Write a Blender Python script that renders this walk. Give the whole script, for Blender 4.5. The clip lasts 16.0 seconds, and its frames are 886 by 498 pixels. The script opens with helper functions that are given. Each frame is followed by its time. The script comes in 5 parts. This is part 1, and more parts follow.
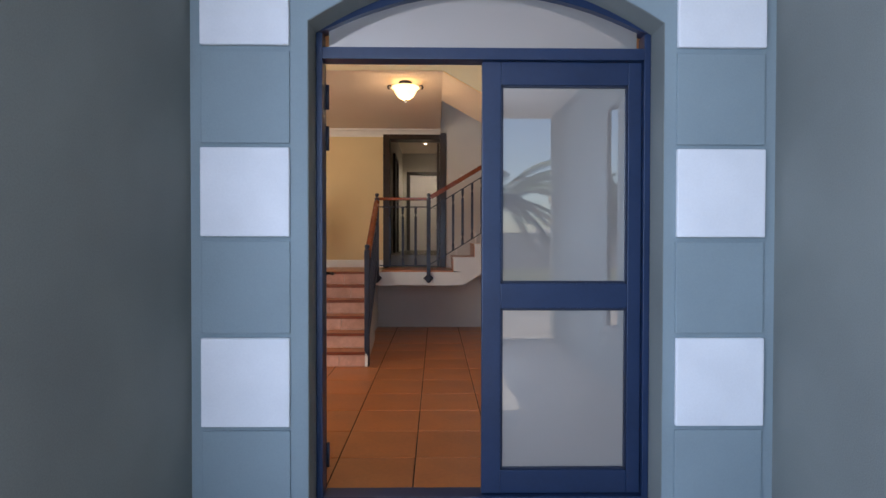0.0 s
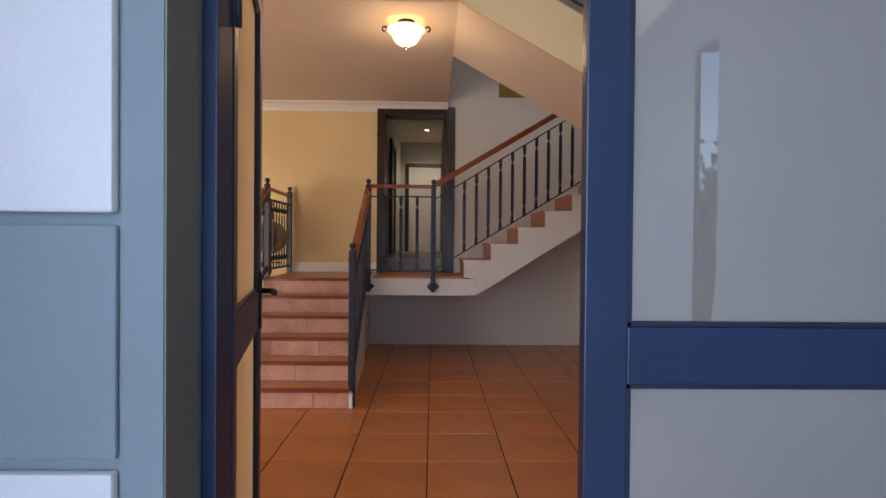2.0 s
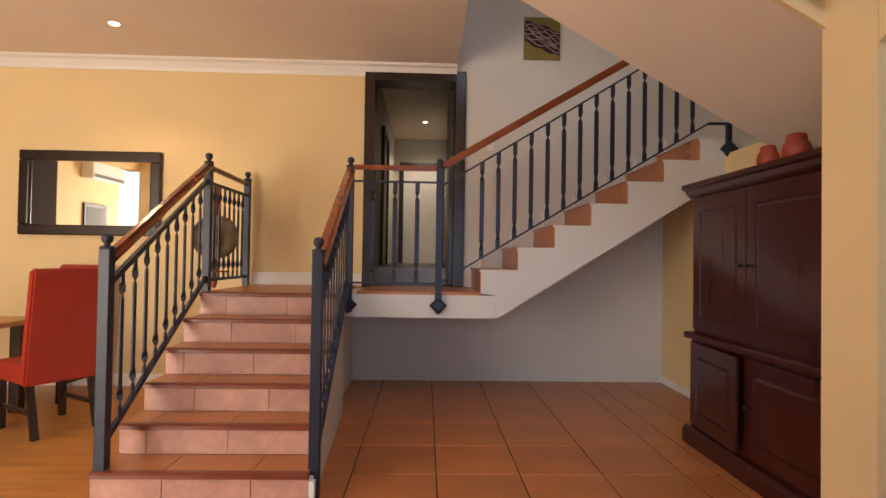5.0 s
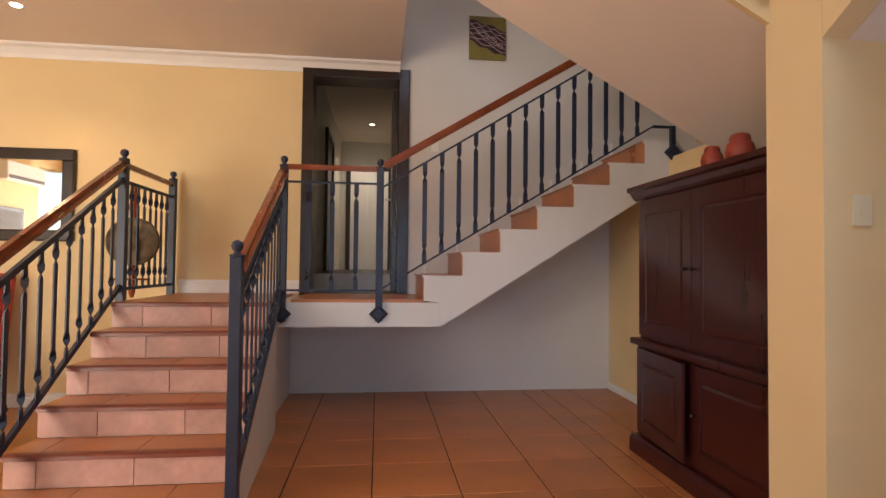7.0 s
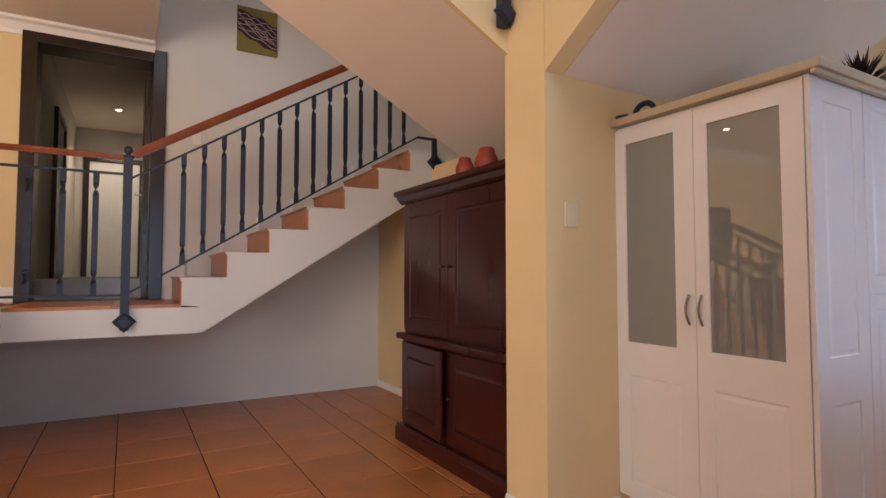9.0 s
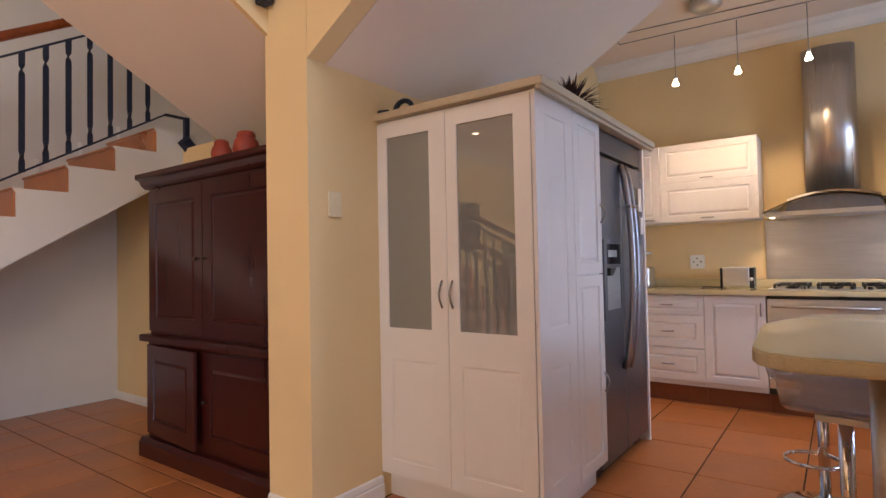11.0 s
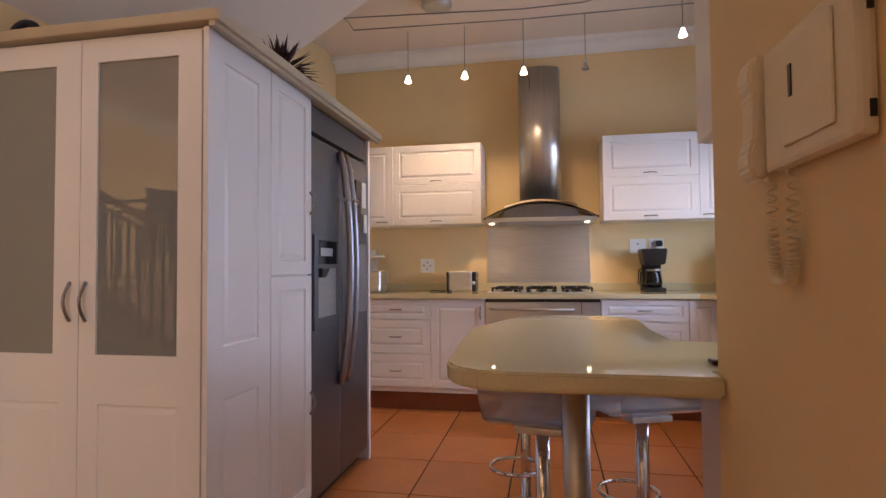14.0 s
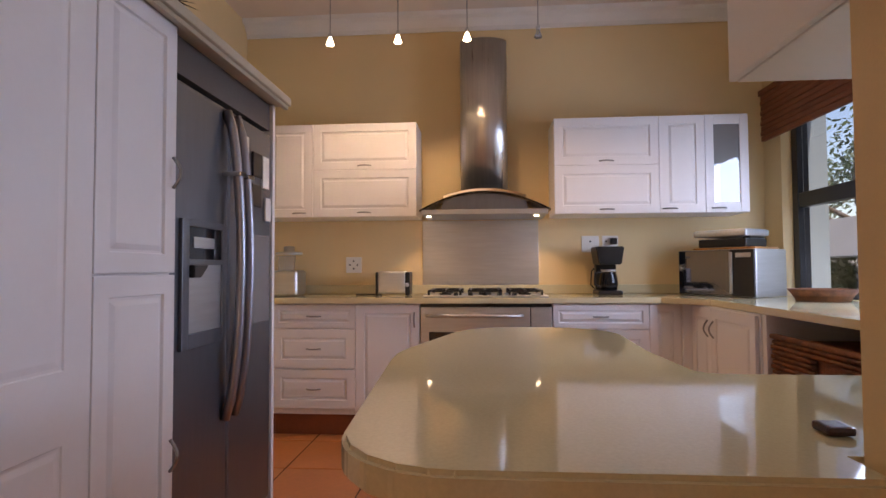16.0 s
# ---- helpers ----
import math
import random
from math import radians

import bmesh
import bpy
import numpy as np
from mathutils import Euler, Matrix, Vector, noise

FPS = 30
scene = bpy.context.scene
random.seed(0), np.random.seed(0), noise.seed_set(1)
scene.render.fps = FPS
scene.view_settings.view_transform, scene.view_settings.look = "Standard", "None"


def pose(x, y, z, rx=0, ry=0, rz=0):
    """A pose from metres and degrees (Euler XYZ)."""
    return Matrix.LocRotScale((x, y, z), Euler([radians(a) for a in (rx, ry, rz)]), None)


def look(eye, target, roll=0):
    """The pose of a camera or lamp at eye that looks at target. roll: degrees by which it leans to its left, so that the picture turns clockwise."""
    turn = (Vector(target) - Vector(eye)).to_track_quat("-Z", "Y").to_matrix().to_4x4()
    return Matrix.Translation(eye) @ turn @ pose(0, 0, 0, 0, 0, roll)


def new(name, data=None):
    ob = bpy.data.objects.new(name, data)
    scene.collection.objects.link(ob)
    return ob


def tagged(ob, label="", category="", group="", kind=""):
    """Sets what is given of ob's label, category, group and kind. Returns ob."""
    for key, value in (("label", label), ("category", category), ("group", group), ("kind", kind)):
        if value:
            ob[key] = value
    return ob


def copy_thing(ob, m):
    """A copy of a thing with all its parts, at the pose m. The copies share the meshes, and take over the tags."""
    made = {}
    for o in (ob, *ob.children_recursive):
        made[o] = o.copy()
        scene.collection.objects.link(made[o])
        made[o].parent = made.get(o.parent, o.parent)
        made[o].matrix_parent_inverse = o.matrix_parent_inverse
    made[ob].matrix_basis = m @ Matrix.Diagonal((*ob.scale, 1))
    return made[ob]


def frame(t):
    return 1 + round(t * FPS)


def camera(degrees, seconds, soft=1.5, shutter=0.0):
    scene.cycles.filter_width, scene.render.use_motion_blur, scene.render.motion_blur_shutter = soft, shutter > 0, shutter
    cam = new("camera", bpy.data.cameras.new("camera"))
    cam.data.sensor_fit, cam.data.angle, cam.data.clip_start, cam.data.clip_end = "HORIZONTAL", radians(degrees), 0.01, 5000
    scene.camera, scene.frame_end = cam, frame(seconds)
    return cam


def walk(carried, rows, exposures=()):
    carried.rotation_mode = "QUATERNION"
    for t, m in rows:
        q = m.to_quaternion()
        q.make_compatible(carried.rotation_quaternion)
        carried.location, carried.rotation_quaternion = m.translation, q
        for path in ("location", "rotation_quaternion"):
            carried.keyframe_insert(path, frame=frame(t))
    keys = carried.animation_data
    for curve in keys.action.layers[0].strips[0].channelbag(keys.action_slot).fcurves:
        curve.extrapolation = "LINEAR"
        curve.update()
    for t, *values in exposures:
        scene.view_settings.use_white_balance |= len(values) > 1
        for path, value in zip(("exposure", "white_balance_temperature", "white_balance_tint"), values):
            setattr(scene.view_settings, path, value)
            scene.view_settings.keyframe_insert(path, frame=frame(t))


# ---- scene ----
cam = camera(78.1, 16.0)
PATH = [
    (0, (-0.089, 0.01, 1.416), (-0.063, 2.01, 1.388), 0.1),
    (0.5, (-0.115, 0.439, 1.393), (-0.083, 2.438, 1.365), 0.3),
    (1, (-0.172, 0.845, 1.389), (-0.143, 2.844, 1.359), 0.3),
    (1.5, (-0.192, 1.206, 1.384), (-0.16, 3.206, 1.359), 0.3),
    (2, (-0.197, 1.622, 1.387), (-0.16, 3.622, 1.364), 0.5),
    (2.5, (-0.25, 1.956, 1.38), (-0.214, 3.956, 1.358), 0.6),
    (3, (-0.29, 2.25, 1.36), (-0.225, 4.249, 1.347), 0.8),
    (3.5, (-0.275, 2.524, 1.312), (-0.212, 4.523, 1.315), 0.9),
    (6, (-0.32, 3.536, 1.274), (-0.253, 5.534, 1.32), 0.9),
    (6.5, (-0.29, 3.526, 1.272), (-0.172, 5.522, 1.324), 0.9),
    (7, (-0.201, 3.523, 1.272), (0.033, 5.508, 1.332), 0.6),
    (7.5, (-0.162, 3.523, 1.255), (0.239, 5.481, 1.325), 0.5),
    (8, (-0.161, 3.524, 1.234), (0.444, 5.429, 1.314), 0.4),
    (8.5, (-0.168, 3.508, 1.219), (0.648, 5.331, 1.306), 0.2),
    (9, (-0.189, 3.476, 1.215), (0.813, 5.205, 1.307), -0.0),
    (9.5, (-0.169, 3.46, 1.198), (1.011, 5.072, 1.3), -0.1),
    (10, (-0.172, 3.47, 1.233), (1.186, 4.936, 1.311), -0.8),
    (12.5, (-0.054, 3.406, 1.147), (1.776, 4.209, 1.221), -0.4),
    (13, (0.076, 3.357, 1.158), (1.956, 4.036, 1.225), -0.3),
    (13.5, (0.218, 3.393, 1.171), (2.149, 3.911, 1.234), -0.3),
    (14, (0.389, 3.44, 1.164), (2.351, 3.819, 1.231), -0.5),
    (14.5, (0.611, 3.438, 1.156), (2.589, 3.725, 1.225), -0.5),
    (15, (0.797, 3.472, 1.148), (2.782, 3.708, 1.219), -0.5),
    (15.5, (0.93, 3.499, 1.157), (2.92, 3.69, 1.228), -0.3),
    (16, (1.025, 3.504, 1.147), (3.018, 3.654, 1.219), -0.3),
]
walk(cam, [(t, look(eye, target, roll)) for t, eye, target, roll in PATH], [(0.0, 0.08, 6500, 12), (2.0, 0.15, 6500, 14), (3.0, 0.45, 6950, 14), (3.5, 0.62, 7150, 14), (6.0, 0.72, 6650, 13), (9.5, 0.82, 6500, 16), (12.5, 0.7, 6700, 18), (13.5, 0.6, 6750, 19), (16.0, 0.38, 6900, 23)])

# ---- sky, sun and lamps ----
world = bpy.data.worlds.new("sky")
scene.world = world
world.use_nodes = True
wn = world.node_tree.nodes
sky = wn.new("ShaderNodeTexSky")
sky.sky_type = "NISHITA"
sky.sun_disc = False
SUN_EL, SUN_ROT = radians(56), radians(262)
sky.sun_elevation, sky.sun_rotation = SUN_EL, SUN_ROT
world.node_tree.links.new(sky.outputs[0], wn["Background"].inputs[0])
wn["Background"].inputs[1].default_value = 0.15


def lamp(name, kind, at, energy, color, size=0.1, target=None, size_y=None, spot=None):
    data = bpy.data.lights.new(name, kind)
    data.energy, data.color = energy, color
    if kind == "AREA":
        data.size = size
        if size_y:
            data.shape, data.size_y = "RECTANGLE", size_y
    elif kind in ("POINT", "SPOT"):
        data.shadow_soft_size = size
    if spot:
        data.spot_size, data.spot_blend = radians(spot), 0.5
    ob = new(name, data)
    ob.matrix_world = look(at, target) if target else Matrix.Translation(at)
    return ob


sun_data = bpy.data.lights.new("sun", "SUN")
sun_data.energy, sun_data.angle, sun_data.color = 3.5, radians(0.5), (1.0, 0.95, 0.87)
sun = new("sun", sun_data)
sun_dir = Vector((math.sin(SUN_ROT) * math.cos(SUN_EL), math.cos(SUN_ROT) * math.cos(SUN_EL), math.sin(SUN_EL)))
sun.matrix_world = look(sun_dir * 30, (0, 0, 0))
WARM, COOL = (1.0, 0.70, 0.40), (0.54, 0.70, 1.0)
lamp("dining_window_daylight", "AREA", (-4.3, 3.05, 1.25), 112, (1.0, 0.92, 0.78), 2.4, (-4.3, 8, 1.2), 2.2)
# Added fill for the stair well, set in an assumed upper window out of view.
lamp("upper_void_fill", "AREA", (0.15, 3.05, 4.7), 28, (0.74, 0.84, 1.0), 1.9, (0.3, 6.5, 1.0), 1.4)
# Added lamp at the porch's open west side, filling in for weak sky light.
lamp("porch_side_fill", "AREA", (-1.40, -0.6, 1.75), 150, COOL, 2.9, (0.6, 2.7, 1.2), 2.6)
lamp("kitchen_window_daylight", "AREA", (3.72, 1.22, 1.55), 31, (0.52, 0.70, 1.0), 1.25, (3.75, 4, 0.1), 1.1)
lamp("hall_lamp_bulb", "POINT", (-0.43, 6.10, 2.93), 7, WARM, 0.06)
lamp("dining_downlight_beam", "SPOT", (-2.92, 7.90, 3.15), 12, WARM, 0.04, (-2.92, 7.9, 0), spot=120)
# Beam tilted onto the end door, standing in for a side room's daylight too.
lamp("passage_downlight_beam", "SPOT", (-0.35, 13.4, 3.74), 36, (1.0, 0.84, 0.62), 0.04, (-0.35, 14.9, 1.2), spot=100)
for px, py in ((4.45, 4.48), (4.50, 4.04), (4.53, 3.60), (4.01, 2.6)):
    lamp("pendant_beam", "SPOT", (px - 0.05, py, 2.56), 11.0, WARM, 0.02, (px - 0.05, py, 0), spot=138)
for hy in (3.90, 3.13):
    lamp("hood_beam", "SPOT", (5.02, hy, 1.50), 4.0, WARM, 0.02, (5.1, hy, 0), spot=110)


# ---- materials ----
def mat(name, color, rough=0.6, metal=0.0, vary=0.08, scale=3.0, fine=60.0, bump=0.15, coat=0.0, random_shade=0.0, stretch=None, darks=None):
    m = bpy.data.materials.new(name)
    m.use_nodes = True
    nt = m.node_tree
    n, lk = nt.nodes, nt.links
    b = n["Principled BSDF"]
    b.inputs["Metallic"].default_value = metal
    b.inputs["Coat Weight"].default_value = coat
    b.inputs["Coat Roughness"].default_value = 0.08
    co = n.new("ShaderNodeTexCoord")
    src = co.outputs["Object"]
    if stretch:
        mp = n.new("ShaderNodeMapping")
        mp.inputs["Scale"].default_value = stretch
        lk.new(src, mp.inputs["Vector"])
        src = mp.outputs["Vector"]
    big, small = n.new("ShaderNodeTexNoise"), n.new("ShaderNodeTexNoise")
    big.inputs["Scale"].default_value, small.inputs["Scale"].default_value = scale, fine
    big.inputs["Detail"].default_value, small.inputs["Detail"].default_value = 4, 3
    for q in (big, small):
        lk.new(src, q.inputs["Vector"])
    ramp = n.new("ShaderNodeValToRGB")
    dark = darks if darks else tuple(c * (1 - vary * 1.6) for c in color)
    light = tuple(min(1, c * (1 + vary)) for c in color)
    ramp.color_ramp.elements[0].position, ramp.color_ramp.elements[1].position = 0.32, 0.68
    ramp.color_ramp.elements[0].color, ramp.color_ramp.elements[1].color = (*dark, 1), (*light, 1)
    mix = n.new("ShaderNodeMath")
    mix.operation = "MULTIPLY_ADD"
    mix.inputs[1].default_value, mix.inputs[2].default_value = 0.3, 0.0
    lk.new(small.outputs["Fac"], mix.inputs[0])
    add = n.new("ShaderNodeMath")
    add.operation = "MULTIPLY_ADD"
    add.inputs[1].default_value = 0.7
    lk.new(big.outputs["Fac"], add.inputs[0])
    lk.new(mix.outputs[0], add.inputs[2])
    lk.new(add.outputs[0], ramp.inputs["Fac"])
    out = ramp.outputs["Color"]
    if random_shade:
        oi = n.new("ShaderNodeObjectInfo")
        hs = n.new("ShaderNodeHueSaturation")
        mr = n.new("ShaderNodeMapRange")
        mr.inputs["To Min"].default_value, mr.inputs["To Max"].default_value = 1 - random_shade, 1 + random_shade
        lk.new(oi.outputs["Random"], mr.inputs["Value"])
        lk.new(mr.outputs[0], hs.inputs["Value"])
        lk.new(out, hs.inputs["Color"])
        out = hs.outputs["Color"]
    lk.new(out, b.inputs["Base Color"])
    rr = n.new("ShaderNodeMapRange")
    rr.inputs["To Min"].default_value, rr.inputs["To Max"].default_value = max(0.02, rough - min(0.07, vary)), min(1, rough + min(0.07, vary))
    lk.new(big.outputs["Fac"], rr.inputs["Value"])
    lk.new(rr.outputs[0], b.inputs["Roughness"])
    if bump:
        bp = n.new("ShaderNodeBump")
        bp.inputs["Strength"].default_value, bp.inputs["Distance"].default_value = bump, 0.004
        lk.new(small.outputs["Fac"], bp.inputs["Height"])
        lk.new(bp.outputs[0], b.inputs["Normal"])
    return m


def glow(name, color, strength):
    m = bpy.data.materials.new(name)
    m.use_nodes = True
    b = m.node_tree.nodes["Principled BSDF"]
    b.inputs["Base Color"].default_value = (*color, 1)
    b.inputs["Emission Color"].default_value = (*color, 1)
    b.inputs["Emission Strength"].default_value = strength
    return m


def clear_glass(name, tint=(1, 1, 1), rough=0.0):
    m = bpy.data.materials.new(name)
    m.use_nodes = True
    b = m.node_tree.nodes["Principled BSDF"]
    b.inputs["Base Color"].default_value = (*tint, 1)
    b.inputs["Transmission Weight"].default_value = 1.0
    b.inputs["Roughness"].default_value = rough
    b.inputs["IOR"].default_value = 1.45
    return m


def frosted(name, tint, through_share, shine):
    m = bpy.data.materials.new(name)
    m.use_nodes = True
    n, lk = m.node_tree.nodes, m.node_tree.links
    b = n["Principled BSDF"]
    b.inputs["Base Color"].default_value = (*tint, 1)
    b.inputs["Roughness"].default_value = 0.5
    b.inputs["Specular IOR Level"].default_value = 0.1
    b.inputs["Coat Weight"].default_value = 1.0
    b.inputs["Coat Roughness"].default_value = 0.01
    b.inputs["Coat IOR"].default_value = shine
    t = n.new("ShaderNodeBsdfTranslucent")
    t.inputs["Color"].default_value = (*tint, 1)
    mx = n.new("ShaderNodeMixShader")
    mx.inputs[0].default_value = through_share
    lk.new(b.outputs[0], mx.inputs[1])
    lk.new(t.outputs[0], mx.inputs[2])
    lk.new(mx.outputs[0], n["Material Output"].inputs["Surface"])
    return m


M = {}
M["facade"] = mat("facade_paint", (0.20, 0.215, 0.205), 0.75, vary=0.12, scale=1.2, fine=150, bump=0.3)
M["pilaster"] = mat("pilaster_paint", (0.25, 0.31, 0.335), 0.7, vary=0.06, scale=2, fine=140, bump=0.25)
M["white_block"] = mat("white_block_paint", (0.80, 0.80, 0.82), 0.65, vary=0.04, scale=4, fine=90, bump=0.3)
M["blue"] = mat("blue_frame_paint", (0.014, 0.031, 0.080), 0.35, vary=0.12, scale=3, fine=40, bump=0.05)
M["navy"] = mat("navy_metal_paint", (0.012, 0.019, 0.042), 0.45, vary=0.2, scale=6, fine=60, bump=0.1)
M["yellow"] = mat("yellow_wall_paint", (0.78, 0.60, 0.33), 0.75, vary=0.035, scale=1.5, fine=200, bump=0.12)
M["cream"] = mat("cream_wall_paint", (0.68, 0.65, 0.60), 0.75, vary=0.04, scale=1.5, fine=200, bump=0.12)
M["ceiling"] = mat("ceiling_paint", (0.78, 0.68, 0.59), 0.85, vary=0.02, scale=2, fine=180, bump=0.06)
M["trim"] = mat("white_trim_paint", (0.82, 0.80, 0.77), 0.45, vary=0.03, scale=4, fine=80, bump=0.05)
M["tile"] = mat("terracotta_tile", (0.48, 0.17, 0.054), 0.30, vary=0.14, scale=2.2, fine=30, bump=0.08, random_shade=0.07)
M["grout"] = mat("dark_grout", (0.035, 0.018, 0.011), 0.9, vary=0.1)
M["riser"] = mat("riser_tile", (0.55, 0.30, 0.235), 0.4, vary=0.16, scale=5, fine=30, bump=0.08, random_shade=0.07)
M["nosing"] = mat("nosing_tile", (0.20, 0.045, 0.022), 0.35, vary=0.15, scale=6)
M["laminate"] = mat("wood_floor", (0.50, 0.22, 0.06), 0.35, vary=0.2, scale=2, fine=25, bump=0.05, stretch=(1, 9, 1))
M["rail"] = mat("varnished_rail_wood", (0.24, 0.055, 0.016), 0.25, vary=0.2, scale=5, fine=50, bump=0.05, coat=0.4)
M["darkwood"] = mat("dark_stained_wood", (0.022, 0.011, 0.008), 0.3, vary=0.25, scale=6, fine=50, bump=0.1)
M["mahogany"] = mat("mahogany_wood", (0.044, 0.0065, 0.0055), 0.30, vary=0.14, scale=3, fine=40, bump=0.08, coat=0.25, stretch=(6, 6, 0.7))
M["red"] = mat("red_leather", (0.36, 0.030, 0.015), 0.5, vary=0.08, scale=5, fine=70, bump=0.2)
M["white_door"] = mat("white_cupboard_foil", (0.78, 0.76, 0.76), 0.34, vary=0.015, scale=3, fine=60, bump=0)
M["beige_top"] = mat("beige_cornice_board", (0.50, 0.42, 0.30), 0.4, vary=0.06)
M["steel"] = mat("brushed_steel", (0.58, 0.59, 0.60), 0.42, 1.0, vary=0.06, scale=5, fine=90, bump=0.03, stretch=(1, 1, 12))
M["fridge_steel"] = mat("fridge_steel", (0.21, 0.225, 0.26), 0.40, 1.0, vary=0.05, scale=4, fine=90, bump=0.03, stretch=(14, 14, 1))
M["chimney_steel"] = mat("chimney_steel", (0.60, 0.57, 0.54), 0.30, 1.0, vary=0.08, scale=5, fine=60, bump=0.02, stretch=(14, 14, 0.6))
M["chrome"] = mat("chrome", (0.75, 0.75, 0.76), 0.08, 1.0, vary=0.02, bump=0)
M["black"] = mat("black_plastic", (0.012, 0.012, 0.013), 0.3, vary=0.2, bump=0.05)
M["black_glass"] = mat("black_glass", (0.008, 0.008, 0.010), 0.05, vary=0.05, bump=0)
M["grey_plastic"] = mat("grey_plastic", (0.20, 0.20, 0.21), 0.4)
M["counter"] = mat("speckled_stone_top", (0.62, 0.55, 0.35), 0.035, vary=0.04, scale=160, fine=420, bump=0.0)
M["ivory"] = mat("ivory_plastic", (0.74, 0.65, 0.46), 0.35, vary=0.03)
M["white_plastic"] = mat("white_plastic", (0.80, 0.78, 0.74), 0.35, vary=0.02)
M["clay"] = mat("red_clay", (0.32, 0.045, 0.022), 0.55, vary=0.15, scale=12, bump=0.3)
M["wicker"] = mat("brown_wicker", (0.20, 0.075, 0.030), 0.6, vary=0.35, scale=20, fine=120, bump=0.6)
M["kick"] = mat("brown_kickboard", (0.20, 0.055, 0.020), 0.4, vary=0.15)
M["blind"] = mat("cane_blind", (0.24, 0.075, 0.028), 0.6, vary=0.25, scale=10, fine=90, bump=0.4, stretch=(1, 1, 10))
M["leaf"] = mat("green_leaf", (0.07, 0.11, 0.04), 0.5, vary=0.35, scale=8)
M["dark_leaf"] = mat("dry_dark_leaf", (0.055, 0.018, 0.015), 0.6, vary=0.5, scale=30)
M["bark"] = mat("grey_bark", (0.16, 0.12, 0.09), 0.9, vary=0.25, scale=9, bump=0.5)
M["paving"] = mat("pale_paving", (0.42, 0.38, 0.33), 0.8, vary=0.12, scale=2)
M["lawn"] = mat("dry_lawn", (0.16, 0.16, 0.07), 0.9, vary=0.3, scale=4, bump=0.5)
M["garden_wall"] = mat("garden_wall_plaster", (0.58, 0.48, 0.42), 0.8, vary=0.1, scale=1.5)
M["palm_leaf"] = mat("palm_leaf", (0.17, 0.21, 0.12), 0.45, vary=0.3, scale=8)
M["matt_wood"] = mat("matt_dark_wood", (0.022, 0.007, 0.005), 0.92, vary=0.2, scale=3, fine=40, stretch=(6, 6, 0.7))
M["mirror"] = mat("mirror_silver", (0.92, 0.92, 0.92), 0.02, 1.0, vary=0.0, bump=0)
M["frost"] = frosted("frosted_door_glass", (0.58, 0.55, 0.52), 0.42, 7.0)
# Brighter, yellower copy of the door glass: the yellow wall's light put into tint.
M["lit_leaf_frost"] = frosted("lit_open_leaf_glass", (0.95, 0.90, 0.78), 0.82, 1.9)
M["cup_frost"] = frosted("frosted_cupboard_glass", (0.24, 0.25, 0.25), 0.1, 2.3)
M["glass"] = clear_glass("window_glass")
M["smoke"] = clear_glass("smoked_canopy_glass", (0.35, 0.36, 0.38), 0.02)
M["acrylic"] = clear_glass("smoky_acrylic", (0.78, 0.81, 0.87), 0.10)
M["acrylic"].node_tree.nodes["Principled BSDF"].inputs["Transmission Weight"].default_value = 0.82
M["lampglass"] = glow("lit_lamp_bowl", (1.0, 0.68, 0.32), 2.6)
M["bulb"] = glow("lit_bulb", (1.0, 0.80, 0.50), 14.0)
M["fridge_panel"] = mat("grey_filler_panel", (0.11, 0.095, 0.085), 0.5, vary=0.08)
M["bar_steel"] = mat("bar_steel", (0.36, 0.36, 0.40), 0.36, 1.0, vary=0.04, bump=0)
M["handle_steel"] = mat("handle_steel", (0.30, 0.29, 0.29), 0.32, 1.0, vary=0.05, bump=0)
M["passage_floor"] = mat("pale_passage_tile", (0.40, 0.36, 0.30), 0.25, vary=0.10, scale=4)
M["mirror_black"] = mat("mirrored_black_glass", (0.20, 0.20, 0.22), 0.04, 1.0, vary=0.02, bump=0)
M["art_dark"] = mat("art_dark_paint", (0.040, 0.009, 0.022), 0.6, vary=0.4, scale=9)
M["art_pale"] = mat("art_pale_paint", (0.55, 0.40, 0.40), 0.6, vary=0.2)
M["art_olive"] = mat("art_olive_paint", (0.22, 0.17, 0.03), 0.6, vary=0.2)
M["net"] = mat("grey_shade_net", (0.20, 0.20, 0.20), 0.8, vary=0.1)
M["instrument"] = mat("aged_brass_mesh", (0.16, 0.11, 0.06), 0.45, 0.5, vary=0.3, scale=14, fine=140, bump=0.4)


# ---- building helpers ----
def mesh_object(name, bm, material, parent=None, label=""):
    me = bpy.data.meshes.new(name)
    bmesh.ops.recalc_face_normals(bm, faces=bm.faces)
    bm.to_mesh(me)
    bm.free()
    me.materials.append(material)
    ob = new(name, me)
    if parent:
        ob.parent = parent
        ob.matrix_parent_inverse = world_of(parent).inverted()
    if label:
        tagged(ob, label)
    return ob


def world_of(ob):
    if ob.parent:
        return world_of(ob.parent) @ ob.matrix_parent_inverse @ ob.matrix_basis
    return ob.matrix_basis


def part(name, bm, material, parent, label=""):
    return mesh_object(name, bm, M[material], parent, label)


def thing(name, at, label, category, group="", kind=""):
    ob = new(name)
    ob.matrix_basis = Matrix.Translation(at)
    ob.empty_display_size = 0.1
    return tagged(ob, label, category, group, kind)


